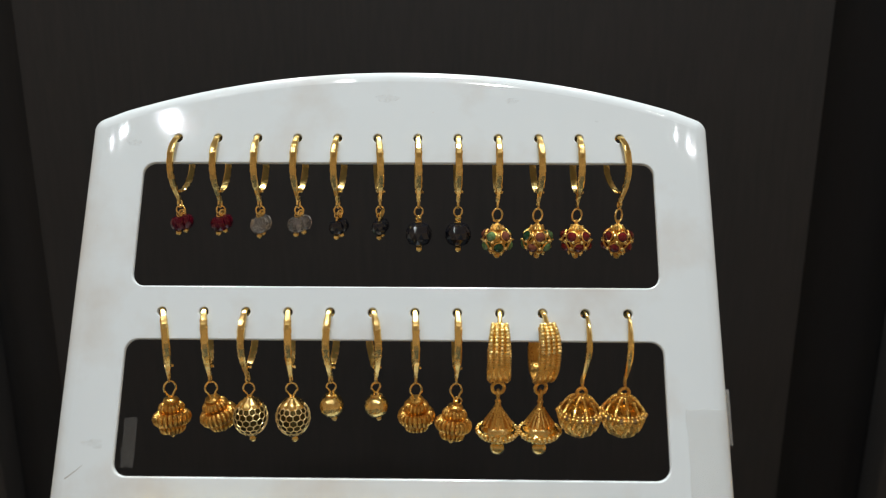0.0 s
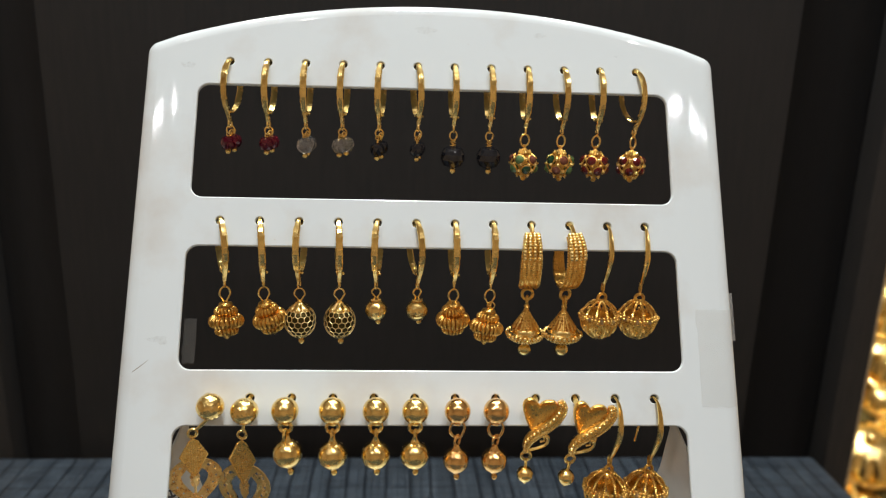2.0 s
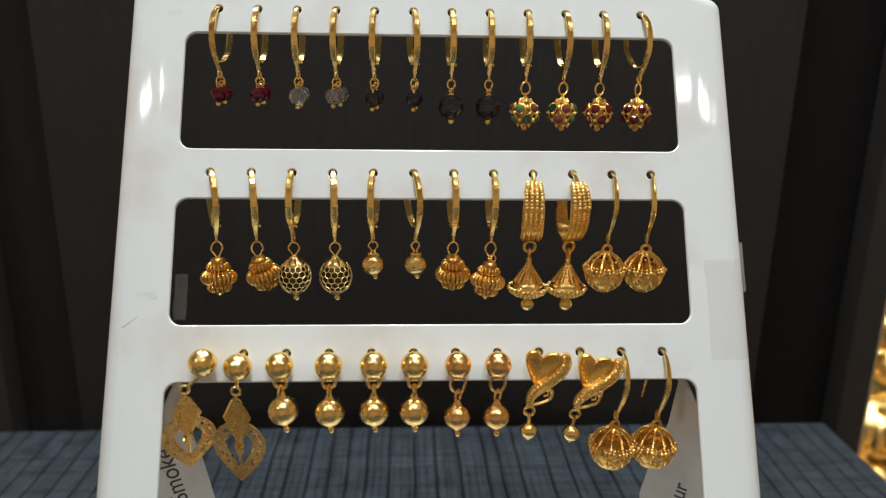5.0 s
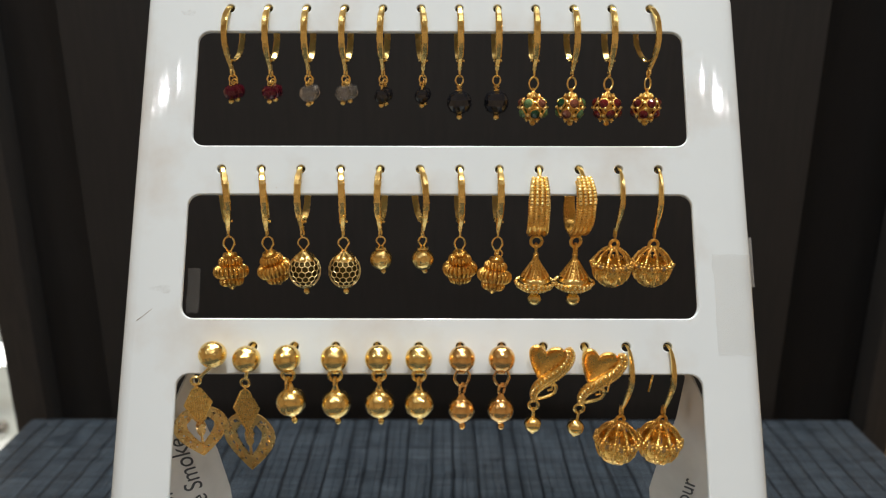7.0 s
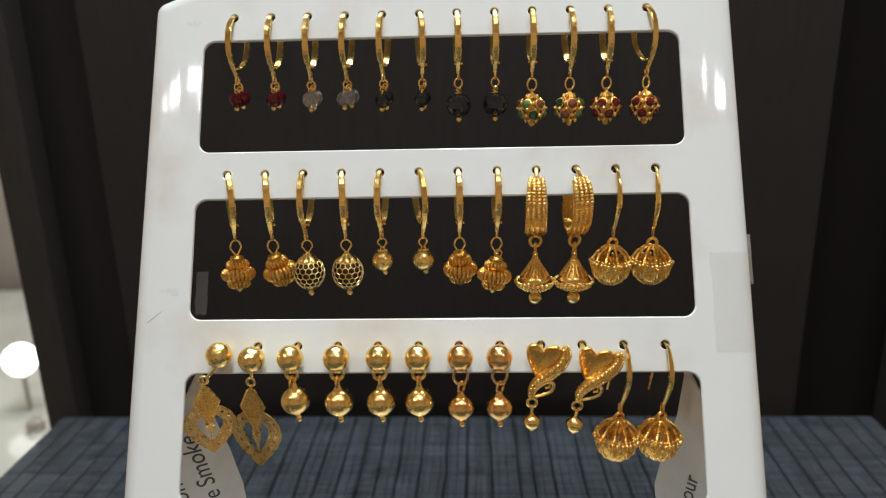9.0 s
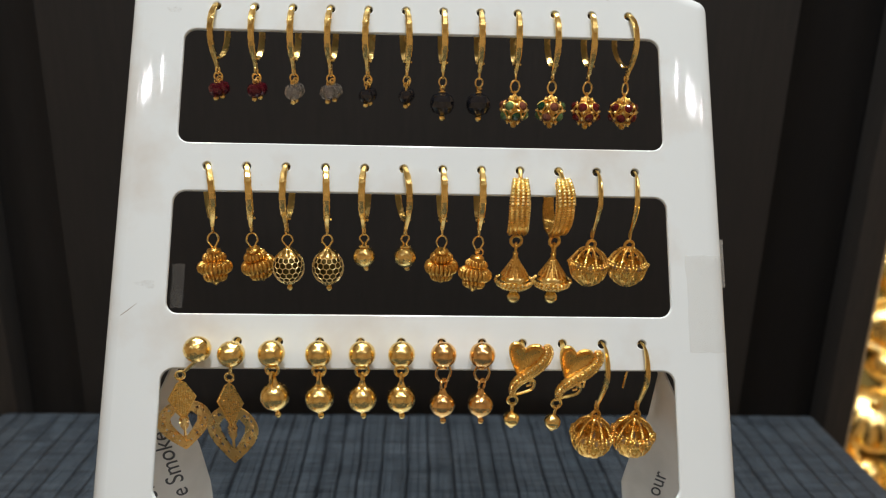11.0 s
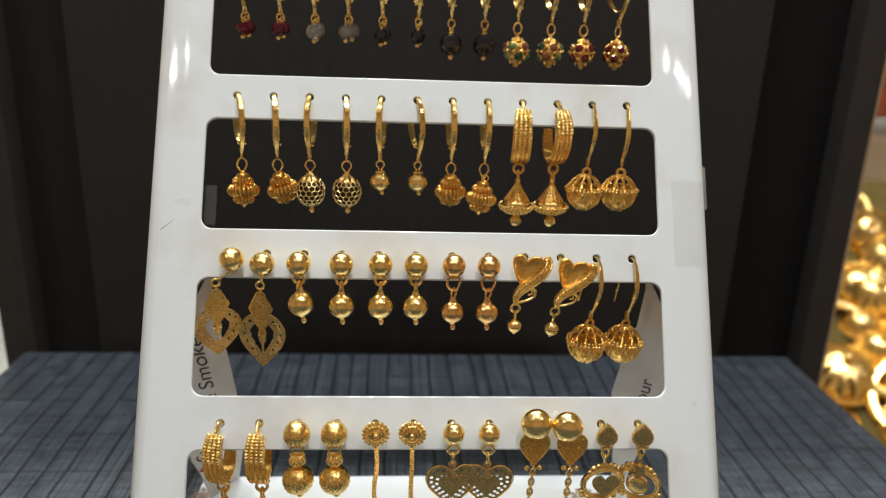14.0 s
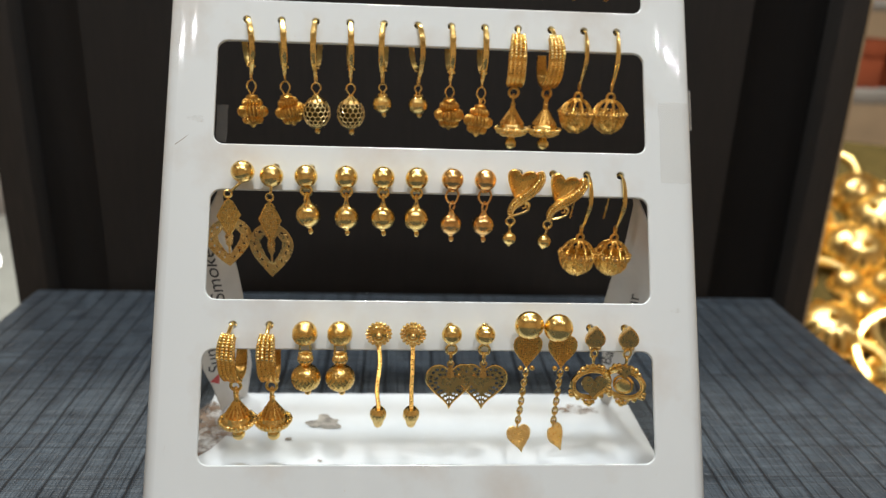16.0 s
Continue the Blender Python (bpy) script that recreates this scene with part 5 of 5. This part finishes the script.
hang(leaf_plate("gold stud earring with a pierced leaf plate hanging askew", 0.0, -5.2, 15), 3, 1, 18)
hang(leaf_plate("gold stud earring with a pierced leaf plate", 1.3, -0.8, 3), 3, 2, -6, 1)
plain = "plain gold ball stud earring with a hanging ball"
hang(ball_drop(plain, GOLD, -14.6, 3.9, 4.3, -20.4, lean=0.5), 3, 3, -12)
a = hang(ball_drop(plain, GOLD, -15.2, 3.9, 4.25, -20.8), 3, 4, 3)
for c, yw in ((5, 8), (6, 2)):
    again(a, 3, c, yw)
a = hang(ball_drop("rose-gold ball stud earring with a linked hanging ball", GOLD_ROSE, -17.0, 3.8, 3.85, -22.4, True), 3, 7, 4)
again(a, 3, 8, -3)
hang(heart_swirl("gold heart stud earring with a beaded swirl and ball", 0.0, 1.4), 3, 9, -4)
hang(heart_swirl("tilted gold heart stud earring with a beaded swirl and ball", 2.6, 0.4), 3, 10, 2, 7)

a = hang(three_ball("textured gold stud earring with two stacked balls"), 4, 3, 2)
again(a, 4, 4, -4)
hang(chain_drop("gold flower stud earring with a box chain and drop", 0.45), 4, 5, 3)
hang(chain_drop("gold flower stud earring with a straight box chain", 0.1), 4, 6, -4)
a = hang(pierced_heart("gold ball stud earring with a pierced heart plate"), 4, 7, 4)
again(a, 4, 8, -5)
hang(dome_chain("domed gold stud earring with a textured heart and chain", -1.5, 8, 1.6, 1.2, 1.9), 4, 9, 2)
hang(dome_chain("domed gold stud earring with a twisted heart tag", -0.8, 48, 0.0, 0.3, 2.2), 4, 10, -3)
hang(ornate_ring("flat heart stud earring with a milled oval ring", 6), 4, 11, 3)
hang(ornate_ring("flat heart stud earring with a star and oval ring", -24, True), 4, 12, -3)

# ---- beyond the table: blurred shop displays ----
SHELF = simple("grey_shelf_laminate", (0.30, 0.28, 0.25), 0.4, scale=20)
BOX_RED = simple("red_brown_jewel_box", (0.40, 0.09, 0.035), 0.5, scale=30)
VELVET = simple("golden_brown_velvet", (0.11, 0.08, 0.025), 0.9, scale=60)
VELVET.node_tree.nodes["Principled BSDF"].inputs["Specular IOR Level"].default_value = 0.1
PALE = simple("pale_counter_top", (0.36, 0.37, 0.34), 0.12, scale=15)
CREAM = simple("cream_cabinet_paint", (0.33, 0.30, 0.27), 0.4, scale=12)
rng = random.Random(4)

# sloping board of gold pieces beside the screen
board_at = Matrix.Translation((0.285, 0.300, -0.20)) @ pose(0, 0, 0, 0, 0, -33) @ pose(0, 0, 0, 42)
rack = tagged(new("jewellery_rack"), "sloping golden-brown velvet rack for gold jewellery", "rack")
slope = part("board", box(-0.10, 0.42, -0.06, 0.36, -0.012, 0.0, bevel=0.002), VELVET, rack)
slope.matrix_local = board_at
for u in (-0.08, 0.40):
    foot_at = board_at @ Vector((u, 0.32, -0.012))
    part("support", box(foot_at.x - 0.01, foot_at.x + 0.01, foot_at.y - 0.01, foot_at.y + 0.01, -0.80, foot_at.z - 0.005), SHELF, rack)
low_at = board_at @ Vector((0.16, -0.05, -0.012))
part("support", box(low_at.x - 0.01, low_at.x + 0.01, low_at.y - 0.01, low_at.y + 0.01, -0.80, low_at.z - 0.005), SHELF, rack)


def domed_piece(label, r, h):
    ob = tagged(new("gold_dome_brooch"), label, "jewellery", "gold pieces on the rack")
    P("dome", ob, GOLD, lambda b: lathe(b, [(r * math.cos(radians(k * 9)), h * math.sin(radians(k * 9))) for k in range(10)], (0, 0, 0), 96, 12, 0.07))
    P("rim", ob, GOLD_MATT, lambda b: tube(b, [(r * 1.02 * math.cos(2 * math.pi * k / 40), r * 1.02 * math.sin(2 * math.pi * k / 40), 2.5) for k in range(40)], 2.5, 6, True))
    P("knob", ob, GOLD, lambda b: ball(b, (0, 0, h + 2), r * 0.16, 12))
    return ob


def bangle(label, r):
    ob = tagged(new("gold_bangle"), label, "bangle", "gold pieces on the rack")
    P("band", ob, GOLD, lambda b: tube(b, [(r * math.cos(2 * math.pi * k / 40), r * math.sin(2 * math.pi * k / 40), 5.0) for k in range(40)], 5.0, 8, True))
    P("stone", ob, CRYSTAL, lambda b: rough_ball(b, (0, -r, 10.0), 3.2, 1), smooth=False)
    return ob


big = domed_piece("large polished gold dome on the velvet rack", 30, 22)
small = domed_piece("small polished gold dome on the velvet rack", 19, 18)
hoop_piece = bangle("polished gold bangle with a clear stone on the rack", 30)
big.matrix_basis = board_at @ pose(0.02, 0.02, 0)
small.matrix_basis = board_at @ pose(0.08, 0.00, 0)
hoop_piece.matrix_basis = board_at @ pose(0.13, 0.03, 0)
for j in range(12):
    for k in range(15):
        u, w = -0.085 + 0.035 * k + (0.0175 if j % 2 else 0), -0.03 + 0.033 * j
        if u > 0.40 or w > 0.33 or (u < 0.16 and w < 0.05):
            continue
        copy_thing(rng.choice((big, small, small, small, hoop_piece)), board_at @ pose(u + rng.uniform(-0.015, 0.015), w + rng.uniform(-0.015, 0.015), -0.002, rng.uniform(-14, 14), rng.uniform(-14, 14), rng.uniform(0, 360)) @ Matrix.Scale(rng.uniform(0.6, 1.2), 4))

# shelf with jewel boxes above and behind the rack
shelf = tagged(new("wall_shelf"), "grey shop shelf unit with jewel boxes", "shelf")
part("board", box(0.42, 1.25, 0.78, 1.10, 0.045, 0.065, bevel=0.003), SHELF, shelf)
part("board", box(0.42, 1.25, 0.78, 1.10, 0.165, 0.180, bevel=0.003), SHELF, shelf)
part("side_panel", box(0.40, 0.418, 0.78, 1.10, -0.80, 0.30, bevel=0.002), SHELF, shelf)
part("side_panel", box(1.252, 1.27, 0.78, 1.10, -0.80, 0.30, bevel=0.002), SHELF, shelf)
for k in range(7):
    for base in (0.065, 0.180):
        h = rng.uniform(0.05, 0.085)
        jewel = tagged(new("jewel_box"), "red-brown closed jewel box on a shelf", "box", "jewel boxes")
        x0 = 0.43 + 0.115 * k
        part("tray", box(x0, x0 + 0.10, 0.80, 0.90, base, base + h * 0.6, bevel=0.003), BOX_RED, jewel)
        part("lid", box(x0 - 0.001, x0 + 0.101, 0.799, 0.901, base + h * 0.61, base + h, bevel=0.004), BOX_RED, jewel)

left_counter = tagged(new("glass_counter"), "pale glossy shop counter under bright lamps", "counter")
part("top", box(-1.25, -0.262, 0.02, 0.74, -0.150, -0.120, bevel=0.003), PALE, left_counter)
part("body", box(-1.22, -0.29, 0.06, 0.70, -0.80, -0.152), SHELF, left_counter)
cabinet = tagged(new("tall_cabinet"), "tall cream shop cabinet behind the counter", "cabinet")
part("body", box(-1.30, -0.45, 0.80, 1.20, -0.80, 0.45, bevel=0.004), CREAM, cabinet)
for k in range(3):
    part("door", box(-1.28 + 0.28 * k, -1.02 + 0.28 * k, 0.784, 0.798, -0.75, 0.42, bevel=0.003), CREAM, cabinet)
lit, ltree, lb = material("lamp_glass", 0.3)
lb.inputs["Emission Color"].default_value = (1, 0.98, 0.95, 1)
lb.inputs["Emission Strength"].default_value = 3.0


def counter_lamp(x, y, z, r):
    ob = tagged(new("counter_lamp"), "small round lit lamp on a thin stem", "lamp", "counter lamps")
    P("stem", ob, SHELF, lambda b: tube(b, [(0, 0, 0), (0, 0, (z + 0.12) / MM)], 2, 8))
    P("bulb", ob, lit, lambda b: ball(b, (0, 0, (z + 0.12) / MM), r, 16))
    ob.matrix_basis = pose(x, y, -0.12)
    return ob


counter_lamp(-0.386, 0.428, -0.072, 14)
counter_lamp(-0.368, 0.436, -0.070, 10)
for k in range(34):
    x, y = rng.uniform(-0.52, -0.275), rng.uniform(0.10, 0.52)
    bead = rng.choice((PINK, CRYSTAL, AQUA, CRYSTAL, GOLD, RED))
    ob = tagged(part("trinket", lathe(bmesh.new(), [(4, 0), (7, 1.5), (8, 5), (6, 9), (2.5, 11), (0.5, 11.4)], (0, 0, 0), 14), bead), "small shiny round trinket on the pale counter", "trinket", "counter trinkets")
    ob.matrix_basis = pose(x, y, -0.12)
